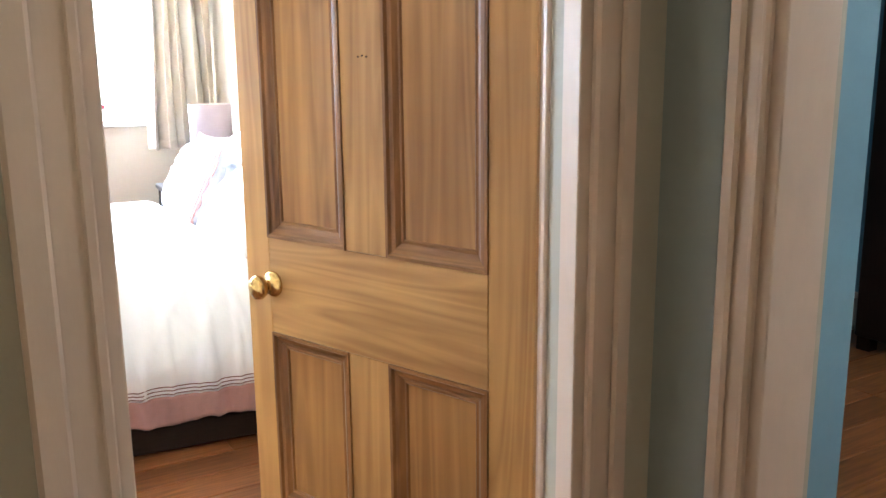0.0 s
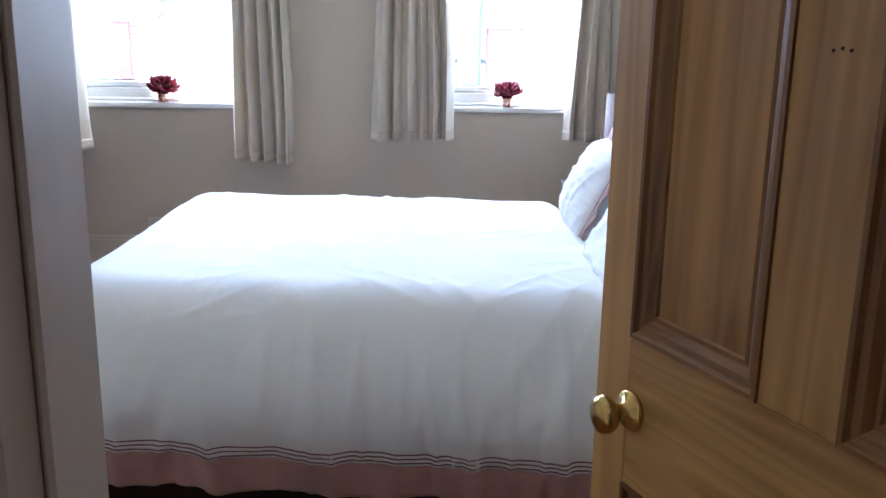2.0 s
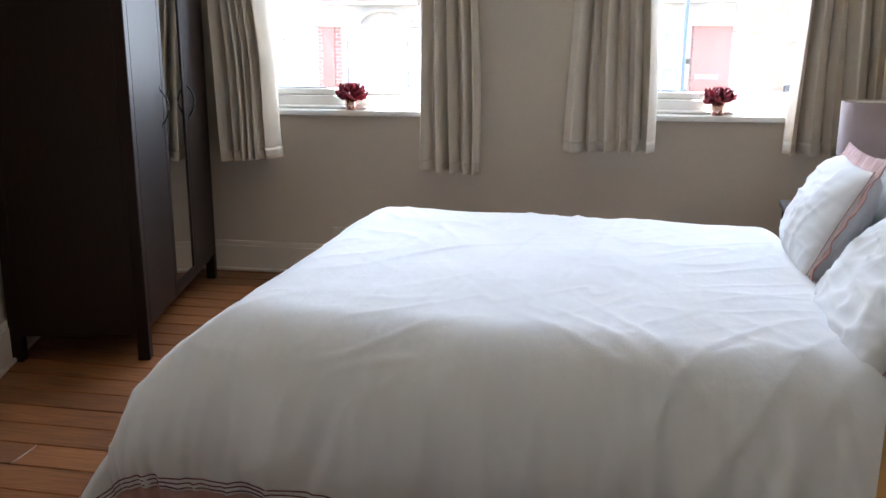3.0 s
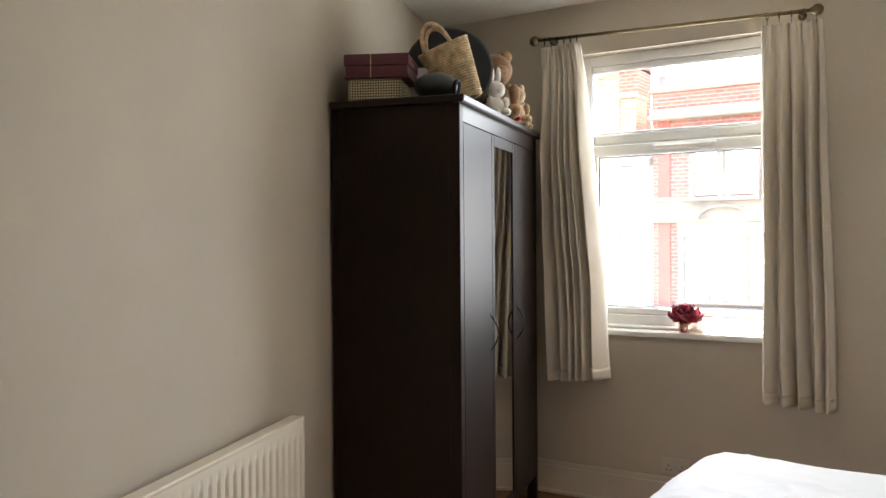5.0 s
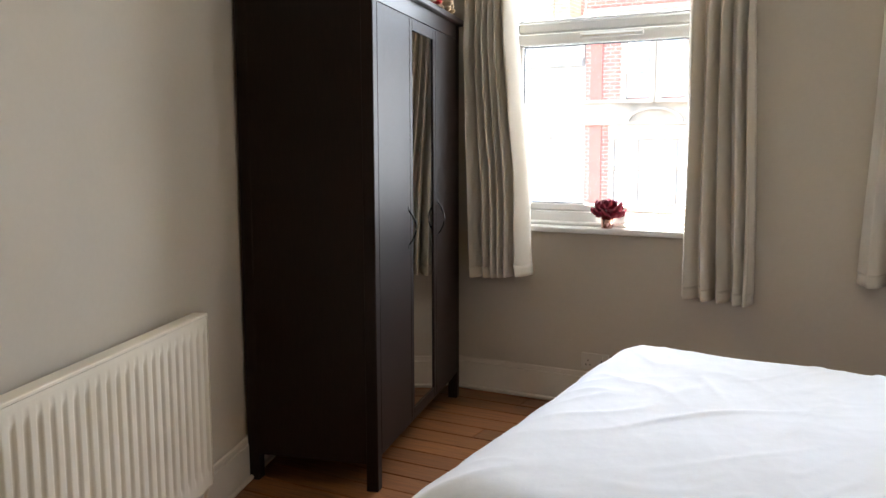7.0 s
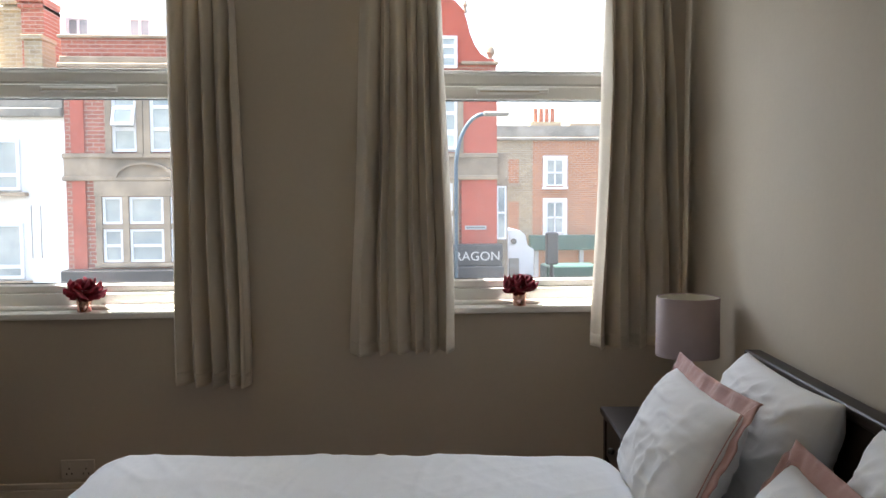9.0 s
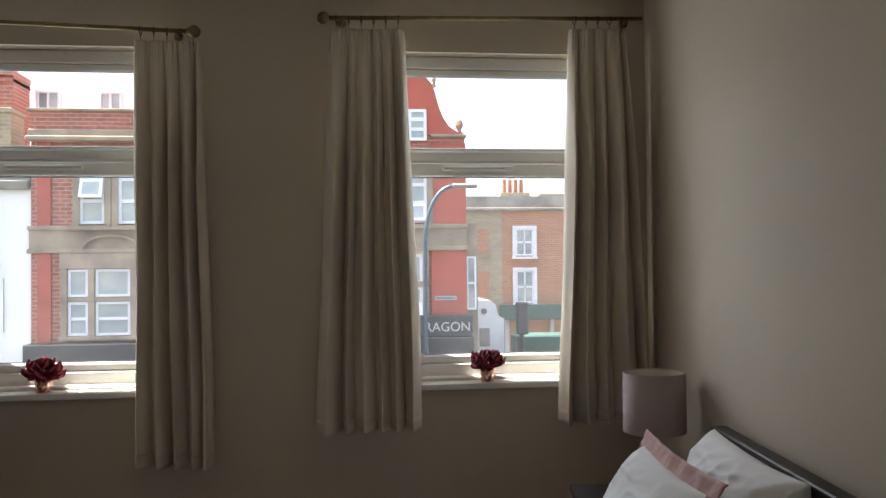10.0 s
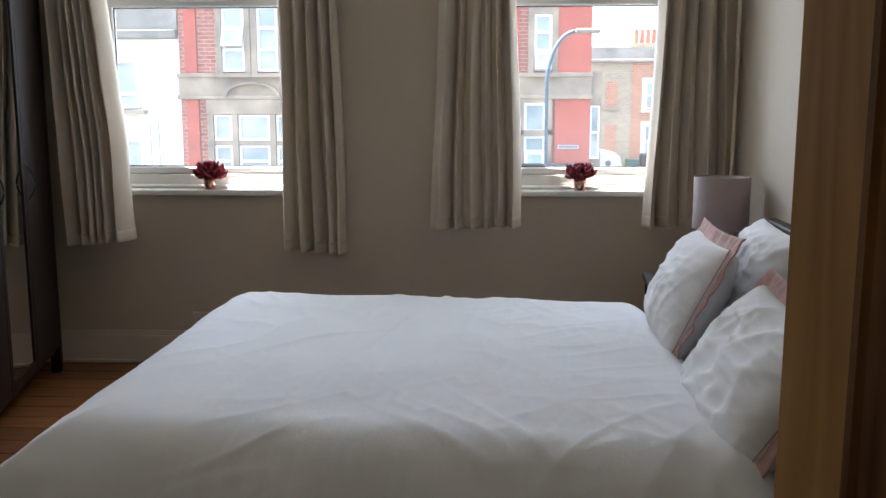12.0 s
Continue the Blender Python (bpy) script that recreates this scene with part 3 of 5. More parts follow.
bx(b, 0.045, 0.0, WH - 0.10, WW - 0.045, 0.02, WH - 0.03, 0.002)
part("fascia", b, M_DARKH, ward)
for x in (0.0, WW - 0.045):
    for y in (0.0, WD - 0.045):
        b = B()
        bx(b, x - 0.002, y - 0.002, 0, x + 0.047, y + 0.047, WH - 0.031 if y == 0.0 or x == 0.0 else 0.11, 0.003)
        part("corner_post", b, M_DARK, ward)
dw = (WW - 0.09 - 0.012) / 3
for i in range(3):
    x0 = 0.045 + 0.003 + i * (dw + 0.003)
    x1 = x0 + dw
    z0, z1 = 0.14, WH - 0.103
    if i == 1:
        b = B()
        bx(b, x0, -0.002, z0, x0 + 0.04, 0.018, z1, 0.002)
        bx(b, x1 - 0.04, -0.002, z0, x1, 0.018, z1, 0.002)
        bx(b, x0 + 0.04, -0.002, z0, x1 - 0.04, 0.018, z0 + 0.05, 0.002)
        bx(b, x0 + 0.04, -0.002, z1 - 0.05, x1 - 0.04, 0.018, z1, 0.002)
        d = part("door", b, M_DARK, ward, "mirrored door in a dark frame")
        b = B()
        bx(b, x0 + 0.041, 0.004, z0 + 0.051, x1 - 0.041, 0.010, z1 - 0.051)
        part("mirror", b, M_MIRROR, d, "tall clear mirror")
    else:
        b = B()
        bx(b, x0, -0.002, z0, x1, 0.018, z1, 0.002)
        d = part("door", b, M_DARK, ward)
        hx = x1 - 0.03 if i == 0 else x0 + 0.03
        b = B()
        pts = [(hx, -0.002, 0.93), (hx, -0.010, 0.937)] + [(hx, -0.012 - 0.024 * math.sin(math.pi * k / 10), 0.937 + 0.135 * k / 10) for k in range(1, 10)] + [(hx, -0.010, 1.072), (hx, -0.002, 1.08)]
        tube(b, pts, 0.004, 8)
        for z in (0.925, 1.085):
            bx(b, hx - 0.008, -0.006, z - 0.012, hx + 0.008, -0.002, z + 0.012, 0.002)
        part("handle", b, M_IRON, d, "curved dark iron pull", True)


# ---- things on the wardrobe; wardrobe frame: along the front, into it ----
WARD = fit_pose(1.056, 4.875, WH, -0.237, 0.971)


def on_ward(s, d, rz=0.0):
    return WARD @ pose(s, d, 0, 0, 0, rz)


t_ = thing("storage_box", on_ward(0.15, 0.40, 12), "patterned woven-look storage box on the wardrobe", "box")
b = B()
bx(b, -0.12, -0.11, 0, 0.12, 0.11, 0.095, 0.004)
part("body", b, M_WEAVE, t_)
t_ = thing("gift_box", WARD @ pose(0.15, 0.39, 0.096, 0, 0, 12), "burgundy card gift box with a thin ribbon", "box")
b = B()
bx(b, -0.135, -0.135, 0, 0.135, 0.135, 0.012, 0.002)
bx(b, -0.130, -0.130, 0.012, 0.130, 0.130, 0.05, 0.002)
part("body", b, M_BURG, t_)
b = B()
bx(b, -0.135, -0.135, 0.05, 0.135, 0.135, 0.098, 0.003)
part("lid", b, M_BURG, t_)
b = B()
bx(b, -0.1375, 0.02, 0.0, -0.1355, 0.024, 0.0985)
part("ribbon", b, M_STRAW, t_, "thin pale ribbon")
b = B()
bx(b, -0.06, -0.1375, 0.06, 0.0, -0.1355, 0.068)
part("print", b, M_STRAW, t_, "small pale printed line")
t_ = thing("white_box", on_ward(0.38, 0.26, 12), "white card box with a lid", "box")
b = B()
bx(b, -0.08, -0.10, 0, 0.08, 0.10, 0.135, 0.003)
part("body", b, M_WHITECARD, t_)
b = B()
bx(b, -0.083, -0.103, 0.136, 0.083, 0.103, 0.18, 0.003)
part("lid", b, M_WHITECARD, t_)

t_ = thing("hairdryer_case", on_ward(0.11, 0.115, 0), "dark green rounded plastic appliance lying down", "appliance")
b = B()
ball(b, (0, 0.02, 0.058), 0.1, (0.8, 0.92, 0.58), 24, 14)
part("body", b, M_SHELL, t_, smooth=True)
b = B()
lathe(b, [(0.03, -0.005), (0.034, 0.0), (0.034, 0.012), (0.026, 0.012), (0.022, 0.0)], 20, pose(0, -0.066, 0.05, 100, 0, 0))
part("nozzle", b, M_BLACK, t_, smooth=True)

# straw basket bag, standing tilted
t_ = thing("straw_bag", on_ward(0.35, 0.085, 10) @ pose(0, 0, 0.034, -22, 0, 0) @ Matrix.Diagonal((1.0, 1.0, 1.02, 1)), "natural seagrass basket bag with round handles", "bag")
b = B()
rows = 22
for r in range(rows):
    z = 0.006 + r * 0.0118
    w_ = 0.075 + 0.035 * (r / rows)
    d_ = 0.055 + 0.01 * math.sin(r / rows * 3.1)
    pts = []
    for k in range(56):
        a = 2 * math.pi * k / 56
        q = 0.0035 * (1 if (k + r) % 2 else -1)
        pts.append(((d_ + q) * math.cos(a), (w_ + q) * math.sin(a), z + 0.03 * (r / rows) * math.cos(a * 1.0) * 0.4))
    tube(b, pts, 0.0068, 6, True)
part("body", b, M_STRAW, t_, smooth=True)
for sx in (-0.05, 0.05):
    b = B()
    pts = [(sx * 1.0, 0.02 + 0.06 * math.cos(math.pi * k / 14), 0.235 + 0.12 * math.sin(math.pi * k / 14)) for k in range(15)]
    tube(b, pts, 0.009, 8)
    part("handle", b, M_STRAW, t_, "plaited straw handle", True)
t_ = thing("black_hat", on_ward(0.53, 0.22, 0), "black felt hat standing on its wide brim", "hat")
b = B()
lathe(b, [(0.02, 0.0), (0.17, 0.004), (0.178, 0.012), (0.165, 0.02), (0.09, 0.03), (0.085, 0.10), (0.06, 0.125), (0.01, 0.13)], 32, pose(0.0, 0.0, 0.208, 0, -78, 18) @ Matrix.Diagonal((1.15, 1.15, 1, 1)))
part("brim", b, M_BLACK, t_, smooth=True)
t_ = thing("black_bag", on_ward(0.44, 0.42, 0), "soft black bag behind the boxes", "bag")
b = B()
ball(b, (0, 0, 0.135), 0.135, (0.8, 0.75, 1.0), 20, 12)
part("body", b, M_BLACK, t_, smooth=True)


def plush(name, s, d, rz, k, label, m_body, extra):
    """A small seated soft toy as one mesh."""
    b = B()
    ball(b, (0, 0, 0.05 * k), 0.05 * k, (0.9, 1.0, 1.05))
    ball(b, (-0.005 * k, 0, 0.135 * k), 0.048 * k, (0.95, 1.05, 0.95))
    for q in (-1, 1):
        ball(b, (-0.045 * k, q * 0.035 * k, 0.02 * k), 0.022 * k, (1.6, 1, 0.9), 10, 8)
        ball(b, (-0.025 * k, q * 0.05 * k, 0.07 * k), 0.016 * k, (1.2, 1, 1.8), 10, 8)
        if extra == "rabbit":
            ball(b, (0, q * 0.02 * k, 0.21 * k), 0.016 * k, (0.7, 0.9, 2.7), 10, 8)
        else:
            ball(b, (0, q * 0.038 * k, 0.176 * k), 0.018 * k, (0.6, 1, 1), 10, 8)
    ball(b, (-0.045 * k, 0, 0.127 * k), 0.02 * k, (0.8, 1.1, 0.8), 10, 8)
    o = part(name, b, m_body, smooth=True)
    o.matrix_world = on_ward(s, d, rz)
    me = o.data
    for mm in (M_RED if extra == "red" else M_BLUEKNIT if extra == "rabbit" else m_body, M_BLACK):
        me.materials.append(mm)
    return tagged(o, label, "soft toy", "soft toys on the wardrobe")


plush("soft_toy", 0.76, 0.07, 40, 1.75, "tan plush teddy sitting on the wardrobe", M_TEDDY, "bear")
plush("soft_toy", 0.64, 0.03, 50, 0.92, "white plush rabbit with upright ears", M_WHITEPLUSH, "rabbit")
plush("soft_toy", 0.90, 0.0, 50, 1.0, "cream plush bear with a red jumper", M_TEDDY2, "red")
plush("soft_toy", 0.82, 0.0, 50, 0.6, "tiny red knitted toy among the bears", M_RED, "bear")
plush("soft_toy", 1.02, 0.01, 50, 0.65, "tiny cream plush bear", M_TEDDY2, "bear")
plush("soft_toy", 1.11, 0.01, 50, 0.6, "tiny pale plush bear", M_TEDDY2, "bear")


# ---- radiator ----
RL, RZ0, RZ1 = 1.37, 0.19, 0.785
rad = thing("radiator", LM @ pose(2.20, 0.09, 0), "cream enamelled panel radiator with vertical flutes", "radiator")
b = B()


def flute(u, v):
    x = u * RL
    ph = (x / RL * 28) % 1.0
    edge = min(x, RL - x) < 0.02
    zf = RZ0 + (RZ1 - RZ0) * v
    dpt = 0.0
    if not edge and 0.09 < v < 0.91:
        dpt = 0.009 * max(0.0, min(1.0, (abs(ph - 0.5) - 0.10) / 0.13)) - 0.009
        fade = min(1.0, (min(v - 0.09, 0.91 - v)) / 0.03)
        dpt *= fade
    return Vector((x, dpt, zf))


sheet(b, flute, 330, 26)
part("front_panel", b, M_RAD, rad, smooth=True)
b = B()
bx(b, 0, -0.016, RZ0, RL, -0.013, RZ1)
bx(b, -0.004, -0.05, RZ1 - 0.004, RL + 0.004, 0.003, RZ1 + 0.008, 0.003)
bx(b, -0.004, -0.05, RZ0, -0.001, 0.002, RZ1 - 0.004)
bx(b, RL + 0.001, -0.05, RZ0, RL + 0.004, 0.002, RZ1 - 0.004)
bx(b, 0, -0.012, RZ0 - 0.004, RL, 0.001, RZ0 - 0.001)
part("casing", b, M_RAD, rad)
for x in (0.18, RL - 0.18):
    b = B()
    bx(b, x - 0.02, -0.09, 0.3, x + 0.02, -0.05, 0.7)
    part("wall_bracket", b, M_RAD, rad)
b = B()
tube(b, [(0.03, -0.03, RZ0 + 0.03), (-0.012, -0.03, RZ0 + 0.02), (-0.02, -0.03, RZ0 - 0.03), (0.0, -0.04, 0.10), (0.25, -0.05, 0.06), (1.0, -0.05, 0.05), (1.36, -0.05, 0.05), (1.38, -0.05, 0.02), (1.38, -0.05, -0.01)], 0.0075, 8)
part("pipe", b, M_RAD, rad, "cream painted copper pipe", True)
b = B()
tube(b, [(RL - 0.02, -0.03, RZ0 + 0.03), (RL + 0.035, -0.03, RZ0 + 0.03), (RL + 0.035, -0.03, -0.01)], 0.0075, 8)
part("pipe", b, M_RAD, rad, "cream painted copper pipe", True)
b = B()
lathe(b, [(0.012, 0), (0.018, 0.01), (0.018, 0.05), (0.01, 0.06)], 16, pose(RL + 0.035, -0.03, RZ0 - 0.03))
part("valve", b, M_CHROME, rad, "chrome radiator valve", True)


# ---- curtains and rods ----
def rod(name, x0, z0, x1, z1, label, ends):
    e = thing(name, pose(0, 0, 0), label, "curtain rod")
    y = WY - 0.085
    b = B()
    tube(b, [(x0, y, z0), (x1, y, z1)], 0.0095, 12)
    part("pole", b, M_BRONZE, e, smooth=True)
    for x, z, s in ((x0, z0, -1), (x1, z1, 1)):
        if (s < 0 and ends[0]) or (s > 0 and ends[1]):
            b = B()
            ball(b, (x + s * 0.02, y, z), 0.027, u=20, v=14)
            lathe(b, [(0.013, -0.012), (0.016, -0.004), (0.013, 0.004)], 16, pose(x, y, z, 0, 90, 0))
            part("finial", b, M_BRONZE, e, "round antique brass finial", True)
        b = B()
        xb = x - s * 0.06
        tube(b, [(xb, WY + 0.001, z - 0.002), (xb, y, z - 0.002)], 0.006, 8)
        lathe(b, [(0.020, 0), (0.020, 0.006)], 16, pose(xb, WY, z - 0.002, 90, 0, 0))
        part("bracket", b, M_BRONZE, e, "antique brass wall bracket", True)
    return e


rod("curtain_rod", 0.712, 2.512, 2.125, 2.468, "antique brass curtain pole with ball finials", (1, 1))
rod("curtain_rod", 2.712, 2.540, 4.125, 2.568, "antique brass curtain pole ending at the wall", (1, 0))


def curtain(tl, tr, bl, br, zt, zb0, zb1, folds, seed, bulge, label, rod_z):
    """A lined curtain gathered on rings; top and bottom extents along x."""
    rng = random.Random(seed)
    e = thing("curtain", pose(0, 0, 0), label, "curtain", "curtains at the windows")
    y0 = WY - 0.088
    ph = [rng.uniform(0, 6.28) for _ in range(8)]
    wd = [0.0]
    for k in range(folds):
        wd.append(wd[-1] + rng.uniform(0.4, 1.9))
    wd = [q / wd[-1] for q in wd]
    amp = [rng.uniform(0.6, 1.3) for _ in range(folds + 1)]

    def fn(u, v):
        # u across, v from top to bottom
        xa, xb = tl + (bl - tl) * v ** 0.8, tr + (br - tr) * v ** 0.8
        xb += bulge * math.exp(-((v - 0.72) / 0.12) ** 2)
        k = max(i for i in range(folds) if wd[i] <= u + 1e-9)
        loc = (u - wd[k]) / (wd[k + 1] - wd[k])
        a = amp[k] * (1 - loc) + amp[k + 1] * loc
        depth = 0.012 + 0.056 * min(1, v * 3.0)
        # round rolls parted by narrow deep clefts
        s = 2 * abs(math.sin(math.pi * loc)) ** 0.5 - 1
        y = y0 - 0.042 * min(1, v * 3.0) - a * depth * s + 0.008 * math.sin(3 * u + 4 * v + ph[1])
        x = xa + (xb - xa) * u + 0.012 * v * math.sin(2 * math.pi * loc + 0.6) + 0.007 * v * math.sin(7 * v + ph[2] + 5 * u)
        # small pinch pleats in the heading
        if v < 0.09:
            y -= 0.012 * max(0.0, math.sin(u * folds * 2 * math.pi * 1.5)) ** 0.6 * (1 - v / 0.09)
            y += 0.004 * math.sin(u * folds * 2 * math.pi * 4) * (1 - v / 0.09)
        z = zt + (zb0 + (zb1 - zb0) * u - zt) * v + 0.004 * math.sin(2 * math.pi * loc) * v
        y += 0.007 * noise.noise((x * 7, z * 3, seed)) + 0.009 * noise.noise((x * 22, z * 1.3, seed + 3)) * min(1, v * 2)
        return Vector((x, y, z))
    b = B()
    sheet(b, fn, folds * 28, 80)
    cloth = part("cloth", b, M_CURTAIN, e, smooth=True)
    so = cloth.modifiers.new("thick", "SOLIDIFY")
    so.thickness = 0.004
    b = B()
    sheet(b, lambda u, v: fn(u, 0.968 + 0.032 * v) + Vector((0, -0.0025, -0.001)), folds * 28, 3)
    hem = part("hem", b, M_CURTAIN, e, smooth=True)
    so = hem.modifiers.new("thick", "SOLIDIFY")
    so.thickness = 0.003
    for i in range(folds):
        x = tl + (tr - tl) * (i + 0.5) / folds
        zr = rod_z(x)
        b = B()
        q = rng.uniform(-0.3, 0.3)
        tube(b, [(x + 0.017 * math.cos(a) * math.sin(q), WY - 0.085 + 0.017 * math.cos(a) * math.cos(q), zr - 0.007 + 0.017 * math.sin(a)) for a in [2 * math.pi * k / 16 for k in range(16)]], 0.0022, 6, True)
        tube(b, [(x, WY - 0.085, zr - 0.024), (x, WY - 0.085, zt - 0.012)], 0.0015, 5)
        part("ring", b, M_IRON, e, "dark metal curtain ring", True)
    return e


rzA = lambda x: 2.512 + (x - 0.712) / (2.125 - 0.712) * (2.468 - 2.512)
rzB = lambda x: 2.540 + (x - 2.712) / (4.125 - 2.712) * (2.568 - 2.540)
CL = "cream cotton curtain drawn back beside the window"
curtain(0.735, 0.965, 0.775, 1.130, 2.465, 0.655, 0.685, 6, 11, 0.012, CL, rzA)
curtain(1.895, 2.168, 1.895, 2.222, 2.422, 0.640, 0.625, 5, 12, 0.0, CL, rzA)
curtain(2.722, 3.045, 2.645, 3.108, 2.492, 0.748, 0.762, 6, 13, 0.0, CL, rzB)
curtain(3.785, 4.055, 3.718, 4.105, 2.512, 0.762, 0.765, 5, 14, 0.0, CL, rzB)


# ---- flowers on the sills ----
def rose_pot(x, y, seed):
    rng = random.Random(seed)
    e = thing("rose_pot", pose(x, y, 0.932, 0, 0, rng.uniform(0, 90)), "burgundy fabric rose in a rose-gold pot on the sill", "flower pot", "roses on the window sills")
    b = B()
    lathe(b, [(0.026, 0), (0.029, 0.003), (0.033, 0.078), (0.0315, 0.078), (0.027, 0.02), (0.001, 0.02)], 28)
    part("pot", b, M_POT, e, smooth=True)
    b = B()
    for ring, (n, r, z, tilt, size) in enumerate(((8, 0.060, 0.088, 96, 0.050), (9, 0.052, 0.097, 76, 0.048), (8, 0.038, 0.104, 55, 0.040), (6, 0.024, 0.108, 36, 0.033), (4, 0.010, 0.110, 14, 0.026))):
        for k in range(n):
            a = 360 * k / n + rng.uniform(-14, 14) + ring * 21
            s = 1.2 * size * rng.uniform(0.85, 1.15)
            m = pose(0, 0, z, 0, 0, a) @ pose(r * 0.45, 0, 0, 0, tilt + rng.uniform(-12, 12), 0)
            c1, c2 = rng.uniform(-1, 1), rng.uniform(0.2, 0.5)

            def petal(u, v, s=s, m=m, c1=c1, c2=c2):
                wv = (u - 0.5) * 2
                wid = s * 0.62 * math.sin(math.pi * min(1, 0.18 + 0.75 * v)) ** 0.7
                p = Vector((c2 * s * wv * wv - 0.35 * s * v * v * (0.6 + 0.3 * c1), wid * wv, s * v * (1 - 0.12 * wv * wv)))
                p.x += 0.10 * s * math.sin(6 * wv + c1 * 3) * v
                return m @ p
            sheet(b, petal, 6, 5)
    o = part("petals", b, M_ROSE, e, "ruffled burgundy petals", True)
    so = o.modifiers.new("thick", "SOLIDIFY")
    so.thickness = 0.0012
    b = B()
    lathe(b, [(0.004, 0.02), (0.004, 0.1)], 8)
    part("stem", b, M_GREEN, e)


rose_pot(1.494, 6.352, 5)
rose_pot(3.412, 6.352, 8)

# socket
t_ = thing("wall_socket", pose(1.447, WY, 0.236), "white double wall socket above the skirting", "socket")
b = B()
bx(b, -0.073, -0.010, -0.043, 0.073, 0, 0.043, 0.003)
part("plate", b, M_SOCKET, t_)
for x in (-0.036, 0.036):
    b = B()
    bx(b, x - 0.006, -0.013, 0.012, x + 0.006, -0.0101, 0.03, 0.001)
    part("switch", b, M_SOCKET, t_)
    b = B()
    for dx, dz in ((-0.011, -0.018), (0.011, -0.018), (0, 0.004)):
        bx(b, x + dx - 0.0025, -0.0108, dz - 0.004, x + dx + 0.0025, -0.0101, dz + 0.004)
    part("pin_hole", b, M_GAP, t_)


# ---- bed; x from the headboard to the foot, y from the near side to the far side ----
BL, BW = 2.10, 1.56
BEDM = Matrix(((-0.9955, -0.095, 0, 4.045), (0.095, -0.9955, 0, 5.295), (0, 0, 1, 0), (0, 0, 0, 1)))
bed = thing("bed", BEDM, "double bed with a dark brown wooden frame", "bed")
b = B()
bx(b, -0.0, -0.0, 0.10, 0.028, 1.92, 0.875, 0.004)
part("headboard", b, M_DARKH, bed)
b = B()
bx(b, -0.012, -0.012, 0.875, 0.045, 1.932, 0.912, 0.012, segs=3)
part("headboard_rail", b, M_DARKH, bed)
for y in (0.0, 1.86):
    b = B()
    bx(b, 0.0, y, 0, 0.05, y + 0.06, 0.10, 0.003)
    part("leg", b, M_DARK, bed)
for y in (0.075, 1.85):
    b = B()
    bx(b, 0.052, y, 0.012, BL - 0.06, y + 0.035, 0.33, 0.003)
    part("side_rail", b, M_DARKH, bed)
b = B()
bx(b, BL - 0.06, 0.075, 0.012, BL - 0.035, 1.885, 0.33, 0.003)
part("foot_rail", b, M_DARKH, bed)
for y in (0.09, 1.75):
    b = B()
    bx(b, BL - 0.13, y, 0, BL - 0.07, y + 0.06, 0.10, 0.003)
    part("leg", b, M_DARK, bed)
b = B()
bx(b, 0.03, 0.10, 0.24, BL - 0.07, 1.79, 0.30)
part("slat_base", b, M_DARK, bed)
t_ = thing("mattress", BEDM, "white sheeted mattress on the bed frame", "mattress")
b = B()
bx(b, 0.04, 0.115, 0.30, BL - 0.09, 1.78, 0.505, 0.05, segs=3)
part("body", b, M_LINEN, t_, smooth=True)

duvet = thing("duvet", BEDM, "rumpled white cotton duvet with a dusty pink border", "duvet")
DX_A, DX_B = 0.41, BL + 0.085      # along the bed
DY_A, DY_B = 0.035, 1.885          # across it
TOPZ, RN, RB, RF = 0.588, 0.32, 0.15, 0.24   # rounding at the near side, the window side and the foot


def fall(s, half, drop, r, flare=0.012):
    """Across a rounded edge: plan offset and height lost at arc length s from the middle."""
    q = abs(s) - (half - r)
    if q <= 0:
        return s, 0.0
    arc = r * math.pi / 2
    if q < arc:
        a = q / r
        return math.copysign(half - r + r * math.sin(a), s), r * (1 - math.cos(a))
    return math.copysign(half + flare * (q - arc) / 0.3, s), r + (q - arc)


LX, LY = (DX_B - DX_A), (DY_B - DY_A) / 2
DROP = 0.475
SN = LY - RN + RN * math.pi / 2 + (DROP - RN)
SB = LY - RB + RB * math.pi / 2 + (DROP - RB)
SX = LX - RF + RF * math.pi / 2 + (DROP - RF)


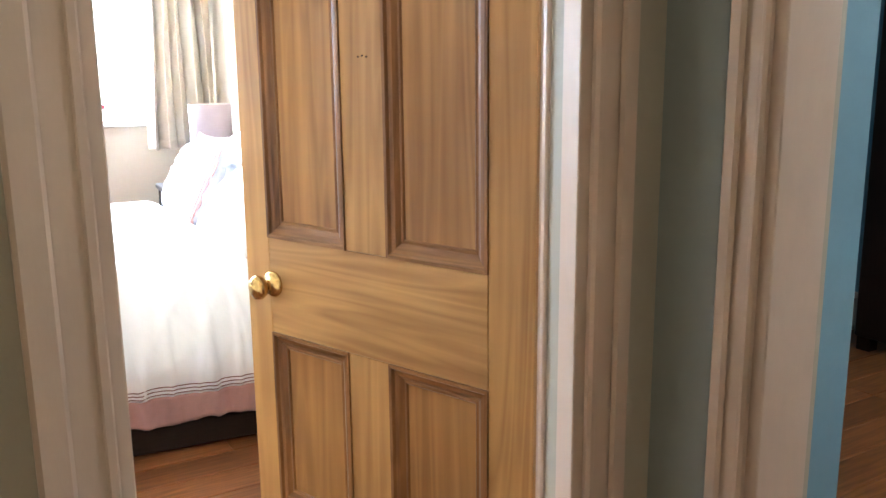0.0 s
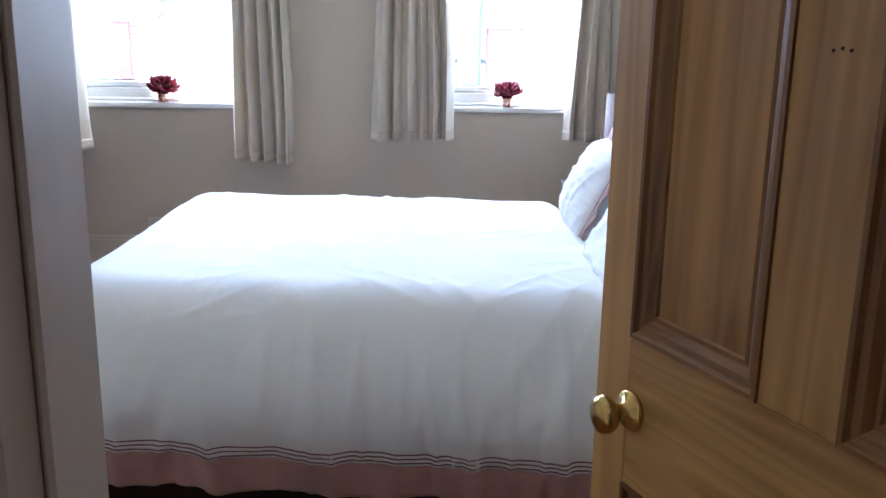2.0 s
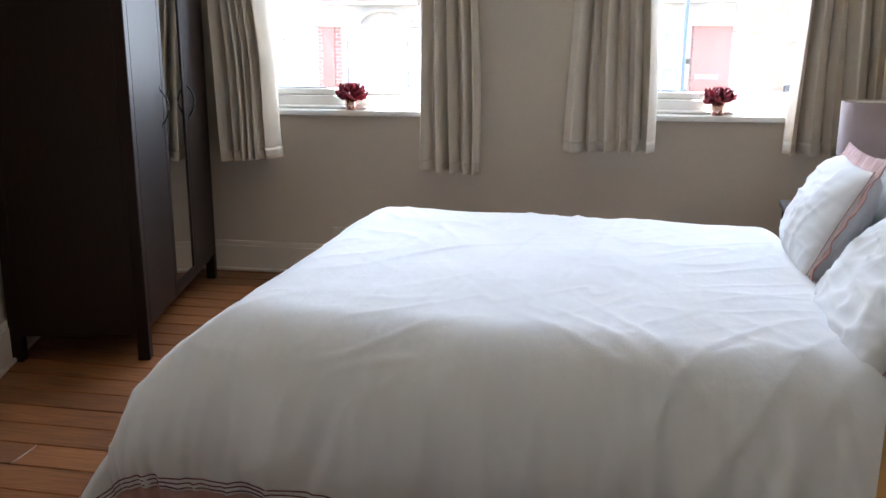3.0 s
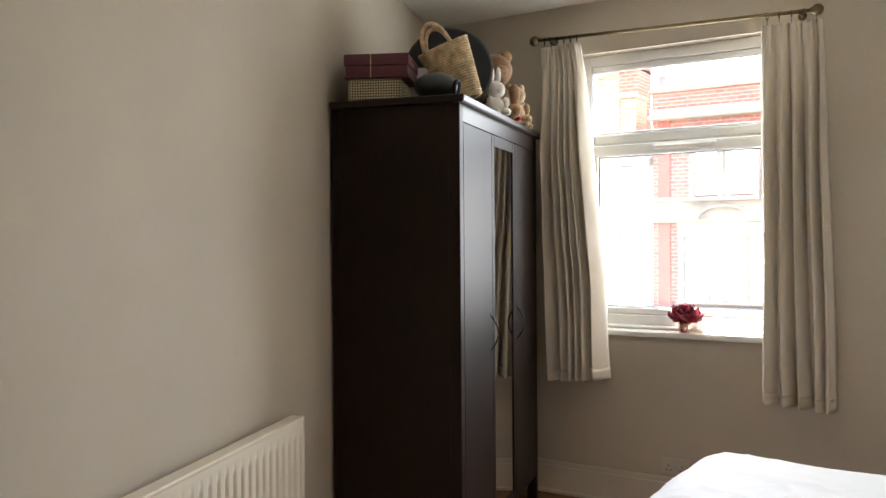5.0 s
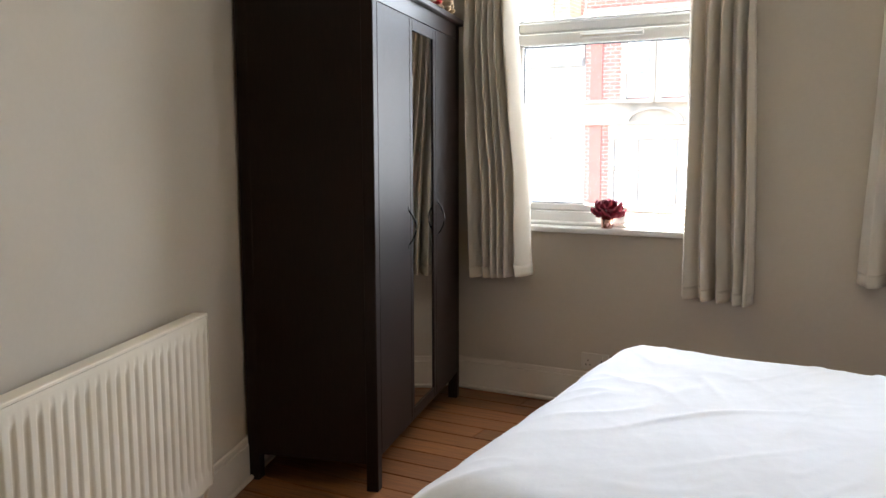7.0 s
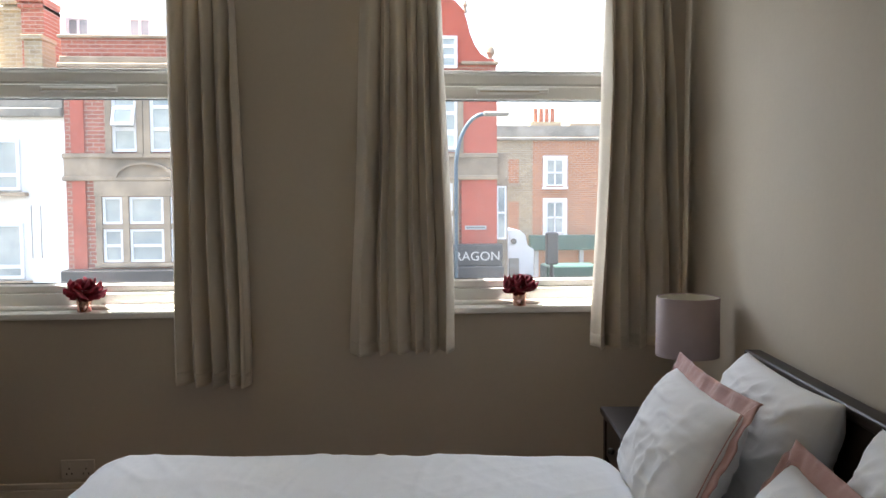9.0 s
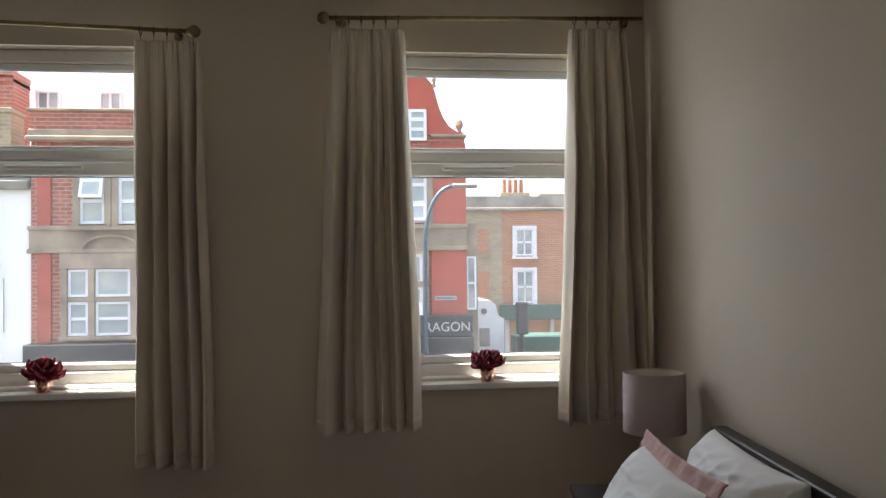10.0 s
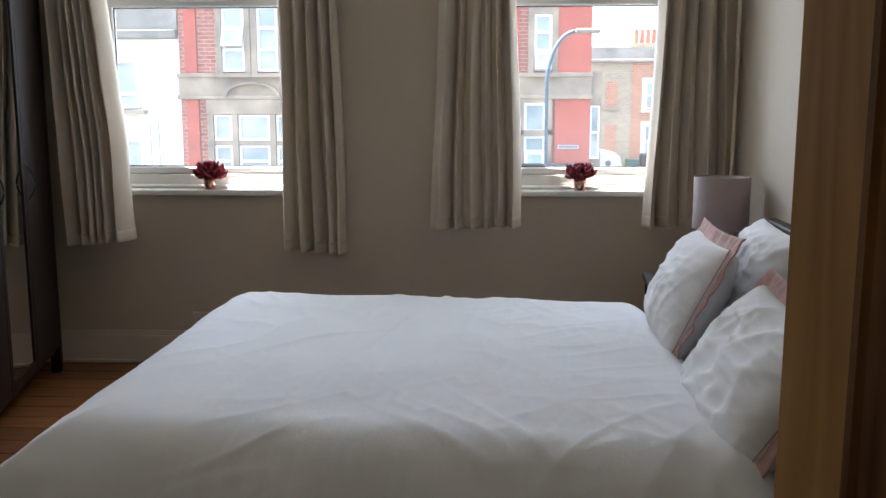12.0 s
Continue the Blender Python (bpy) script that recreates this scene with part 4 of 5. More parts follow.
def duvet_at(a, c):
    """a: length along the cloth from the pillow edge, c: across it from the middle."""
    yoff, zy = fall(c, LY, DROP, RN if c > 0 else RB)
    xoff, zx = fall(a, LX, DROP, RF, 0.17)
    zz = (zx ** 3.2 + zy ** 3.2) ** (1 / 3.2)
    # the hanging corner draws in
    k = min(zx, zy) / DROP
    x, y = DX_A + xoff, (DY_A + DY_B) / 2 + yoff
    x += 0.12 * k - 0.08 * c + 0.015
    y += math.copysign(0.04 * k, yoff)
    z = TOPZ - zz - 0.05 * k
    p = Vector((x * 1.7, y * 1.7, z * 1.2))
    lump = 0.010 * noise.noise(p * 1.1 + Vector((3, 1, 7))) + 0.007 * noise.noise(p * 2.6)
    # long soft creases, drawn along and slantwise
    cr = 0.0
    for i, (ang, f, w) in enumerate(((1.35, 4.2, 0.008), (0.75, 6.0, 0.006), (2.2, 7.0, 0.006), (1.1, 13, 0.003), (0.5, 10, 0.003))):
        q = math.cos(ang) * a + math.sin(ang) * c
        r_ = -math.sin(ang) * a + math.cos(ang) * c
        nz = noise.noise((q * f * 0.28 + i * 9, r_ * f, i * 4.3))
        cr += w * (1 - min(1, abs(nz) * 3.2)) ** 2.5 * (0.15 + 2.0 * max(0.0, noise.noise((q * 1.8 + i, r_ * 1.8, 5.5))))
    hang = min(1.0, zz / 0.3)
    z += lump * (1 - hang) + cr * (1 - hang)
    out = hang * (0.020 * noise.noise((a * 5.2 if zy >= zx else c * 5.2, zz * 1.2, 2.2)) + 0.024 * noise.noise((a * 10 + zz * 1.5 if zy >= zx else c * 11 + zz, zz * 0.7, 8.1)) + 0.9 * cr)
    # crisp pulls down the hanging sides
    e_ = a if zy >= zx else c
    for f_, w_, o_ in ((7.5, 0.019, 3.7), (14.0, 0.012, 9.2)):
        out += hang * w_ * (1 - min(1, 3.5 * abs(noise.noise((e_ * f_ + 0.9 * zz * (1 if o_ < 5 else -2), zz * 1.6, o_))))) ** 2
    bul = 0.035 * math.sin(math.pi * min(1, zz / DROP)) * hang
    if zy >= zx:
        y += math.copysign(out + bul, yoff)
    else:
        x += out + 0.2 * bul
    if zz > DROP * 0.9:
        z += 0.006 * math.sin(a * 19 + c * 17)
    # soft roll at the pillow edge
    if a < 0.10:
        z -= 0.055 * (1 - a / 0.10) ** 2
    return Vector((x, y, z))


def cloth_strip(name, a0, a1, c0, c1, na, nc, mt, label="", lift=0.0, thick=0.02):
    b = B()
    sheet(b, lambda u, v: duvet_at(a0 + (a1 - a0) * u, c0 + (c1 - c0) * v), na, nc)
    o = part(name, b, mt, duvet, label, True)
    so = o.modifiers.new("thick", "SOLIDIFY")
    so.thickness = thick
    so.offset = lift
    return o


EDGE = 0.100
cloth_strip("cover", 0, SX - EDGE, -SB + EDGE, SN - EDGE, 220, 240, M_LINEN, lift=0.0, thick=0.012)
for s, SY in ((-1, SB), (1, SN)):
    cloth_strip("border", 0, SX - EDGE, s * (SY - EDGE), s * SY, 170, 8, M_PINK, "dusty pink border", 0.0, 0.012)
cloth_strip("border", SX - EDGE, SX, -SB, SN, 8, 190, M_PINK, "dusty pink border", 0.0, 0.012)
for k in range(3):
    q = EDGE + 0.008 + 0.0125 * k
    for s, SY in ((-1, SB), (1, SN)):
        b = B()
        pts = [duvet_at(i / 150 * (SX - q), s * (SY - q)) + Vector((0, s * 0.0085, 0)) for i in range(151)]
        tube(b, pts, 0.0018, 5)
        part("stitching", b, M_STRIPE, duvet, "burgundy stitched line", True)
    b = B()
    pts = [duvet_at(SX - q, -SB + q + i / 150 * (SB + SN - 2 * q)) + Vector((0.0085, 0, 0)) for i in range(151)]
    tube(b, pts, 0.0018, 5)
    part("stitching", b, M_STRIPE, duvet, "burgundy stitched line", True)


# ---- pillows ----
def pillow(m, seed, flange, label, w=0.70, h=0.46, th=0.10):
    """A stuffed pillow, x across, y up its face, z out of its face; with a flat border where it has one."""
    e = thing("pillow", m, label, "pillow", "pillows on the bed")
    b = B()

    def face(s):
        def fn(u, v):
            p, q = 2 * u - 1, 2 * v - 1
            t = max(0.0, (1 - abs(p) ** 3.0) * (1 - abs(q) ** 3.0)) ** 0.5
            pull = 1 - 0.07 * (1 - abs(p) ** 2) * abs(q) ** 6
            pull2 = 1 - 0.07 * (1 - abs(q) ** 2) * abs(p) ** 6
            x, y = p * w / 2 * pull2, q * h / 2 * pull
            nz = 0.010 * noise.noise((x * 7 + seed, y * 7, s)) + 0.006 * (1 - min(1, 4 * abs(noise.noise((x * 5 + seed, y * 17, 3 * s)))))
            for kk, (an, fq, am) in enumerate(((0.5, 6.0, 0.010), (1.0, 9.0, 0.009), (0.1, 13.0, 0.007))):
                g1, g2 = math.cos(an) * x + math.sin(an) * y, -math.sin(an) * x + math.cos(an) * y
                nz += am * (1 - min(1, 3.0 * abs(noise.noise((g1 * fq * 0.35 + seed, g2 * fq, kk * 3.1 + s))))) ** 2
            return Vector((x, y, s * (th * t + nz * t)))
        return fn
    sheet(b, face(1), 80, 60)
    sheet(b, face(-1), 80, 60)
    bmesh.ops.remove_doubles(b, verts=b.verts[:], dist=0.0005)
    part("cover", b, M_LINEN, e, smooth=True)
    if flange:
        f = 0.047
        for sx, sy in ((1, 0), (-1, 0), (0, 1), (0, -1)):
            b = B()

            def fn(u, v, sx=sx, sy=sy):
                t = 2 * u - 1
                if sx:
                    x = sx * (w / 2 * (1 - 0.07 * (1 - t * t)) - 0.022 + (f + 0.022) * v)
                    y = t * (h / 2 + f * v)
                else:
                    y = sy * (h / 2 * (1 - 0.07 * (1 - t * t)) - 0.022 + (f + 0.022) * v)
                    x = t * (w / 2 + f * v)
                return Vector((x, y, 0.012 * noise.noise((x * 9 + seed, y * 9, 1)) * (0.4 + v) + 0.003 * math.sin(t * 17 + seed) * v + 0.006 * noise.noise((x * 38 + seed, y * 38, 2)) * (0.5 + 0.5 * v)))
            sheet(b, fn, 90, 6)
            o = part("flange", b, M_PINK, e, "dusty pink flat border", True)
            so = o.modifiers.new("thick", "SOLIDIFY")
            so.thickness = 0.003
        for k in range(2):
            g = 0.004 + 0.010 * k
            b = B()
            pts = []
            for t in [i / 30 * 2 - 1 for i in range(31)]:
                x = w / 2 * (1 - 0.07 * (1 - t * t)) - 0.012 + g
                pts.append((x, t * h / 2, 0.012))
            tube(b, pts, 0.0016, 5)
            part("stitching", b, M_PINK, e, "pink stitched line", True)
            b = B()
            tube(b, [(-x, y, z) for x, y, z in pts], 0.0016, 5)
            part("stitching", b, M_PINK, e, "pink stitched line", True)
    return e


def lean(x, y, z, tilt, twist=0.0, roll=0.0):
    """In the bed's frame: a pillow leaning back towards the headboard, its face to the foot."""
    return BEDM @ pose(x, y, z) @ pose(0, 0, 0, 0, 0, 90 + twist) @ pose(0, 0, 0, 90 - tilt, 0, 0) @ pose(0, 0, 0, 0, 0, roll)


pillow(lean(0.155, 0.45, 0.71, 22), 1.3, False, "plain white cotton pillow against the headboard")
pillow(lean(0.145, 1.34, 0.70, 18), 2.7, False, "plain white cotton pillow against the headboard", )
pillow(lean(0.395, 0.485, 0.715, 26, -2, 2), 4.1, True, "white pillow with a dusty pink border", 0.70, 0.39, 0.085)
pillow(lean(0.355, 1.30, 0.66, 36, 3, -2), 6.9, True, "white pillow with a dusty pink border", 0.70, 0.39, 0.085)


# ---- bedside table and lamp ----
NSM = fit_pose(3.640, 5.750, 0, 0.9955, -0.095)
t_ = thing("bedside_table", NSM, "black-brown wooden bedside table", "bedside table")
b = B()
bx(b, -0.012, -0.43, 0.585, 0.425, 0.012, 0.612, 0.005)
part("top", b, M_DARKH, t_)
for x in (0.0, 0.37):
    for y in (-0.415, -0.04):
        b = B()
        bx(b, x, y, 0, x + 0.04, y + 0.04, 0.585, 0.003)
        part("leg", b, M_DARK, t_)
b = B()
bx(b, 0.006, -0.375, 0.43, 0.022, -0.04, 0.575, 0.003)
d_ = part("drawer", b, M_DARKH, t_)
b = B()
ball(b, (-0.006, -0.207, 0.50), 0.013)
part("drawer_knob", b, M_IRON, d_, "small dark knob", True)
b = B()
bx(b, 0.04, -0.41, 0.43, 0.37, -0.395, 0.585)
bx(b, 0.04, -0.02, 0.43, 0.37, -0.005, 0.585)
bx(b, 0.39, -0.375, 0.43, 0.405, -0.04, 0.585)
part("carcass", b, M_DARK, t_)
b = B()
bx(b, 0.03, -0.40, 0.17, 0.385, -0.015, 0.19, 0.003)
part("shelf", b, M_DARKH, t_)

t_ = thing("table_lamp", pose(3.935, 5.655, 0.612), "small lamp with a mauve drum shade on the bedside table", "lamp")
b = B()
lathe(b, [(0.055, 0), (0.056, 0.008), (0.02, 0.014), (0.009, 0.022), (0.008, 0.30), (0.013, 0.302), (0.013, 0.335), (0.004, 0.338)], 24)
part("stand", b, M_CHROME, t_, "chrome lamp stand", True)
b = B()
lathe(b, [(0.117, 0.215), (0.1165, 0.437), (0.1135, 0.437), (0.114, 0.215)], 48, cap=False)
s_ = part("shade", b, M_SHADE, t_, "mauve cloth drum shade", True)
b = B()
lathe(b, [(0.1130, 0.218), (0.1125, 0.434)], 48, cap=False)
part("lining", b, M_SHADE_IN, s_, "cream shade lining", True)
b = B()
for k in range(3):
    a = 2.1 * k
    tube(b, [(0.012 * math.cos(a), 0.012 * math.sin(a), 0.31), (0.1125 * math.cos(a), 0.1125 * math.sin(a), 0.40)], 0.0018, 6)
part("shade_carrier", b, M_CHROME, t_, smooth=True)

# pendant over the bed
t_ = thing("pendant_lamp", pose(2.36, 4.42, 0), "pale cloth drum pendant hanging from the ceiling", "lamp")
b = B()
lathe(b, [(0.15, 2.160), (0.15, 2.36), (0.147, 2.36), (0.147, 2.160)], 40, cap=False)
part("shade", b, M_PENDANT, t_, "pale yellow cloth shade", True)
b = B()
ball(b, (0, 0, 2.255), 0.035, (1, 1, 1.2))
part("bulb", b, mat("warm_lit_bulb", (0.9, 0.85, 0.7), 0.4, 0.0, 3, bump=0, emit=((1.0, 0.74, 0.42), 7.0)), t_, "warm lit bulb", True)
b = B()
tube(b, [(0, 0, 2.30), (0, 0, CEIL)], 0.004, 8)
lathe(b, [(0.05, CEIL - 0.03), (0.045, CEIL - 0.001)], 20)
for k in range(3):
    tube(b, [(0, 0, 2.30), (0.148 * math.cos(2.1 * k), 0.148 * math.sin(2.1 * k), 2.34)], 0.002, 6)
part("cord", b, M_UPVC, t_)

# dark furniture seen through the next doorway
t_ = thing("cupboard", pose(6.02, 2.63, 0), "tall dark wooden cupboard in the next room", "cupboard")
b = B()
bx(b, -0.08, -0.6, 0.06, 0.18, 0.33, 1.95, 0.006)
part("body", b, M_DARK, t_)
b = B()
bx(b, -0.11, -0.63, 1.95, 0.19, 0.36, 2.0, 0.012)
part("top", b, M_DARKH, t_)
for x in (-0.07, 0.11):
    for y in (-0.57, 0.26):
        b = B()
        bx(b, x, y, 0, x + 0.06, y + 0.06, 0.06)
        part("foot", b, M_DARK, t_)


# ---- unseen lamp added behind the walker to light the landing ----
t_ = thing("fill_light", pose(2.15, 0.2, CEIL), "unseen ceiling lamp added to light the landing", "lamp")
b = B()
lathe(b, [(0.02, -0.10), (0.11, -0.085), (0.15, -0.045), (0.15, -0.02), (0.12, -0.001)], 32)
part("shade", b, mat("landing_fill_glow", (0.9, 0.85, 0.75), 0.3, 0.0, 3, bump=0, emit=((1.0, 0.78, 0.49), LANDING)), t_, smooth=True)
# second unseen lamp, added in place of daylight in the next room
t_ = thing("fill_light", pose(5.0, 0.6, CEIL), "unseen lamp added to brighten the next room", "lamp")
b = B()
lathe(b, [(0.02, -0.10), (0.11, -0.085), (0.15, -0.045), (0.15, -0.02), (0.12, -0.001)], 32)
part("shade", b, mat("next_room_fill_glow", (0.9, 0.85, 0.75), 0.3, 0.0, 3, bump=0, emit=((1.0, 0.90, 0.78), LANDING * 2.6)), t_, smooth=True)


# ---- the street ----
GZ = -4.2
b = B()
bx(b, -400, -400, GZ - 0.3, 400, 900, GZ - 0.02)
tagged(part("ground", b, M_EARTH), "plain town ground reaching the horizon", "ground", kind="structure")
b = B()
bx(b, -120, 9.0, GZ - 0.02, 120, 17.4, GZ)
tagged(part("road", b, M_ASPHALT), "grey asphalt street", "road", kind="structure")
b = B()
bx(b, -120, 17.4, GZ - 0.02, 120, 20.0, GZ + 0.12, 0.01)
bx(b, -120, 6.7, GZ - 0.02, 120, 9.0, GZ + 0.12, 0.01)
tagged(part("pavement", b, M_PAVE), "grey paved footway with kerbs", "pavement", kind="structure")


def far_window(parent, x0, x1, z0, z1, y, bars=(), surround=None, sill=True, cols=(), open_=None, fw=0.06):
    """A window of a far house: frame, pane, bars, stone surround and sill."""
    b = B()
    bx(b, x0, y - 0.02, z0, x0 + fw, y + 0.06, z1)
    bx(b, x1 - fw, y - 0.02, z0, x1, y + 0.06, z1)
    bx(b, x0 + fw, y - 0.02, z0, x1 - fw, y + 0.06, z0 + fw)
    bx(b, x0 + fw, y - 0.02, z1 - fw, x1 - fw, y + 0.06, z1)
    for q in bars:
        z = z0 + (z1 - z0) * q
        bx(b, x0 + fw, y - 0.015, z - fw * 0.6, x1 - fw, y + 0.05, z + fw * 0.6)
    for q in cols:
        x = x0 + (x1 - x0) * q
        bx(b, x - fw / 2, y - 0.015, z0 + fw, x + fw / 2, y + 0.05, z1 - fw)
    wob = part("window", b, M_OUTWHITE, parent)
    b = B()
    bx(b, x0 + fw * 0.6, y + 0.02, z0 + fw * 0.6, x1 - fw * 0.6, y + 0.04, z1 - fw * 0.6)
    part("pane", b, M_PANE, wob)
    if open_:
        za, zb = z0 + (z1 - z0) * open_[0], z0 + (z1 - z0) * open_[1]
        b = B()
        h = zb - za
        for q in ((x0 + 0.02, -h, x0 + 0.08, 0), (x1 - 0.08, -h, x1 - 0.02, 0), (x0 + 0.08, -h, x1 - 0.08, -h + 0.06), (x0 + 0.08, -0.06, x1 - 0.08, 0)):
            bx(b, q[0], -0.02, q[1], q[2], 0.02, q[3], m=pose(0, y - 0.04, zb, -24, 0, 0))
        part("open_light", b, M_OUTWHITE, wob, "white top-hung light standing open")
        b = B()
        bx(b, x0 + 0.06, -0.006, -h + 0.04, x1 - 0.06, 0.006, -0.04, m=pose(0, y - 0.04, zb, -24, 0, 0))
        part("open_pane", b, M_PANE, wob)
    if surround:
        b = B()
        bx(b, x0 - 0.12, y - 0.07, z0 - 0.05, x0, y + 0.05, z1 + 0.12)
        bx(b, x1, y - 0.07, z0 - 0.05, x1 + 0.12, y + 0.05, z1 + 0.12)
        bx(b, x0, y - 0.07, z1, x1, y + 0.05, z1 + 0.12)
        part("surround", b, surround, wob)
    if sill:
        b = B()
        bx(b, x0 - 0.14, y - 0.14, z0 - 0.12, x1 + 0.14, y + 0.04, z0 - 0.04)
        part("sill", b, surround or M_STONE, wob)
    return wob


Y0 = 20.0
# white rendered house
h_ = thing("terraced_house", pose(0, 0, 0), "white rendered house across the street", "house", "houses across the street")
b = B()
bx(b, -14, Y0 + 0.05, GZ, -3.36, Y0 + 9, 3.05)
part("wall", b, M_RENDER, h_)
b = B()
bx(b, -14, Y0 - 0.12, 2.98, -3.38, Y0 + 0.3, 3.16, 0.02)
bx(b, -14, Y0 + 0.0, 3.16, -3.38, Y0 + 0.3, 3.62)
part("parapet", b, M_PARAPET, h_)
for x in (-4.95, -7.9, -10.6):
    far_window(h_, x, x + 0.72, 1.55, 2.55, Y0 - 0.01, (0.3,))
    far_window(h_, x, x + 0.74, -0.2, 0.90, Y0 - 0.01, (0.22,))
for x0, x1, y0, zt, mt, lb in ((-5.15, -4.78, 1.3, 5.35, M_STOCK, "grey yellow brick chimney stack"), (-4.72, -4.32, 0.7, 5.42, M_STOCK, "yellow brick chimney stack"), (-4.32, -3.88, 0.55, 5.45, M_BRICK, "red brick chimney stack")):
    b = B()
    bx(b, x0, Y0 + y0, 3.0, x1, Y0 + y0 + 0.9, zt - 0.12)
    bx(b, x0 - 0.05, Y0 + y0 - 0.05, zt - 0.24, x1, Y0 + y0 + 0.95, zt - 0.17)
    bx(b, x0 - 0.08, Y0 + y0 - 0.08, zt - 0.12, x1, Y0 + y0 + 0.98, zt)
    part("chimney", b, mt, h_, lb)
b = B()
bx(b, -4.15, Y0 + 0.2, 3.0, -3.80, Y0 + 0.9, 4.52)
bx(b, -4.20, Y0 + 0.15, 4.52, -3.78, Y0 + 0.95, 4.62, 0.01)
part("parapet_end", b, M_STOCK, h_, "yellow brick parapet end")
b = B()
for x in (-4.9, -4.6):
    lathe(b, [(0.10, 5.33), (0.08, 5.75), (0.10, 5.8)], 12, pose(x, Y0 + 1.6, 0))
part("chimney_pot", b, M_POTS, h_, "terracotta chimney pots")
b = B()
for x in (-3.9, -3.72):
    tube(b, [(x - 0.15, Y0 + 0.02, 0.2), (x - 0.15, Y0 + 0.02, 1.25)], 0.009, 6)
part("drainpipe", b, M_PARAPET, h_)

# long red brick corner building
h_ = thing("corner_building", pose(0, 0, 0), "red brick corner building with stone bands and shops", "building", "houses across the street")
b = B()
bx(b, -3.355, Y0, -0.6, 5.22, Y0 + 10, 4.15)
part("wall", b, M_BRICK, h_)
for x0, x1 in ((-3.22, -2.97), (-0.55, -0.3), (2.2, 2.5), (3.5, 3.75), (4.50, 5.23)):
    for z0, z1 in ((-0.6, 1.73), (2.27, 3.92)):
        b = B()
        bx(b, x0, Y0 - 0.06, z0, x1, Y0, z1)
        part("pilaster", b, M_REDRUB, h_, "smooth red rubbed brick pilaster")
b = B()
bx(b, -3.40, Y0 - 0.10, 2.18, 5.26, Y0, 2.27, 0.015)
bx(b, -3.37, Y0 - 0.07, 1.82, 5.24, Y0, 2.18)
bx(b, -3.40, Y0 - 0.12, 1.73, 5.26, Y0, 1.82, 0.015)
part("string_course", b, M_STONE, h_, "weathered stone band")
b = B()
bx(b, -3.40, Y0 - 0.22, 3.92, 3.6, Y0, 4.02, 0.02)
bx(b, -3.38, Y0 - 0.12, 4.02, 3.6, Y0, 4.16, 0.02)
part("cornice", b, M_STONE, h_, "weathered stone cornice")
b = B()
bx(b, -3.36, Y0 - 0.03, 4.16, 3.7, Y0 + 0.3, 4.52)
part("parapet_wall", b, M_BRICK, h_)
b = B()
bx(b, -3.42, Y0 - 0.08, 4.52, 3.72, Y0 + 0.35, 4.58, 0.01)
part("coping", b, M_STONE, h_)
for cx in (-1.80, 0.95):
    far_window(h_, cx - 0.62, cx - 0.14, 2.30, 3.62, Y0 - 0.05, (0.34, 0.67), M_STONE, True, open_=(0.36, 0.66))
    far_window(h_, cx + 0.115, cx + 0.56, 2.30, 3.62, Y0 - 0.05, (0.34, 0.67), M_STONE)
    b = B()
    bx(b, cx - 1.0, Y0 - 0.10, 1.42, cx + 1.0, Y0, 1.73, 0.01)
    bx(b, cx - 0.98, Y0 - 0.10, 0.10, cx - 0.86, Y0, 1.42)
    bx(b, cx + 0.86, Y0 - 0.10, 0.10, cx + 0.98, Y0, 1.42)
    for x in (-0.46, 0.34):
        bx(b, cx + x, Y0 - 0.10, 0.10, cx + x + 0.12, Y0, 1.42)
    bx(b, cx - 0.86, Y0 - 0.08, 0.78, cx + 0.86, Y0, 0.86)
    bx(b, cx - 1.0, Y0 - 0.16, 0.02, cx + 1.0, Y0, 0.10, 0.01)
    part("stone_mullions", b, M_STONE, h_, "weathered stone window mullions")
    for xa, xb in ((-0.85, -0.47), (-0.33, 0.33), (0.47, 0.85)):
        far_window(h_, cx + xa, cx + xb, 0.87, 1.41, Y0 - 0.03, (), None, False, fw=0.05)
        far_window(h_, cx + xa, cx + xb, 0.11, 0.77, Y0 - 0.03, (0.5,), None, False, fw=0.05)
    b = B()
    for r0, r1, dz in ((0.52, 0.60, 0.0),):
        n_ = 18
        ring = []
        for k in range(n_ + 1):
            a = math.pi * k / n_
            for r, y in ((r0, Y0 - 0.16), (r1, Y0 - 0.16), (r1, Y0), (r0, Y0)):
                ring.append(b.verts.new((cx - 0.02 + r * math.cos(a), y, 1.78 + r * 0.52 * math.sin(a))))
        for k in range(n_):
            for j in range(4):
                b.faces.new((ring[4 * k + j], ring[4 * k + (j + 1) % 4], ring[4 * k + 4 + (j + 1) % 4], ring[4 * k + 4 + j]))
    part("arched_pediment", b, M_STONE, h_, "curved stone pediment over the window")
b = B()
for x0 in (-3.80, -2.52):
    bx(b, x0, Y0 + 1.5, 4.3, x0 + 0.56, Y0 + 2.2, 5.28)
bx(b, -3.4, Y0 + 2.0, 4.2, 3.6, Y0 + 6, 4.35)
part("dormer", b, M_RENDER, h_, "white dormer on the roof")
for x0 in (-3.80, -2.52):
    far_window(h_, x0 + 0.04, x0 + 0.52, 4.62, 5.22, Y0 + 1.47, (), None, False, (0.5,), fw=0.05)
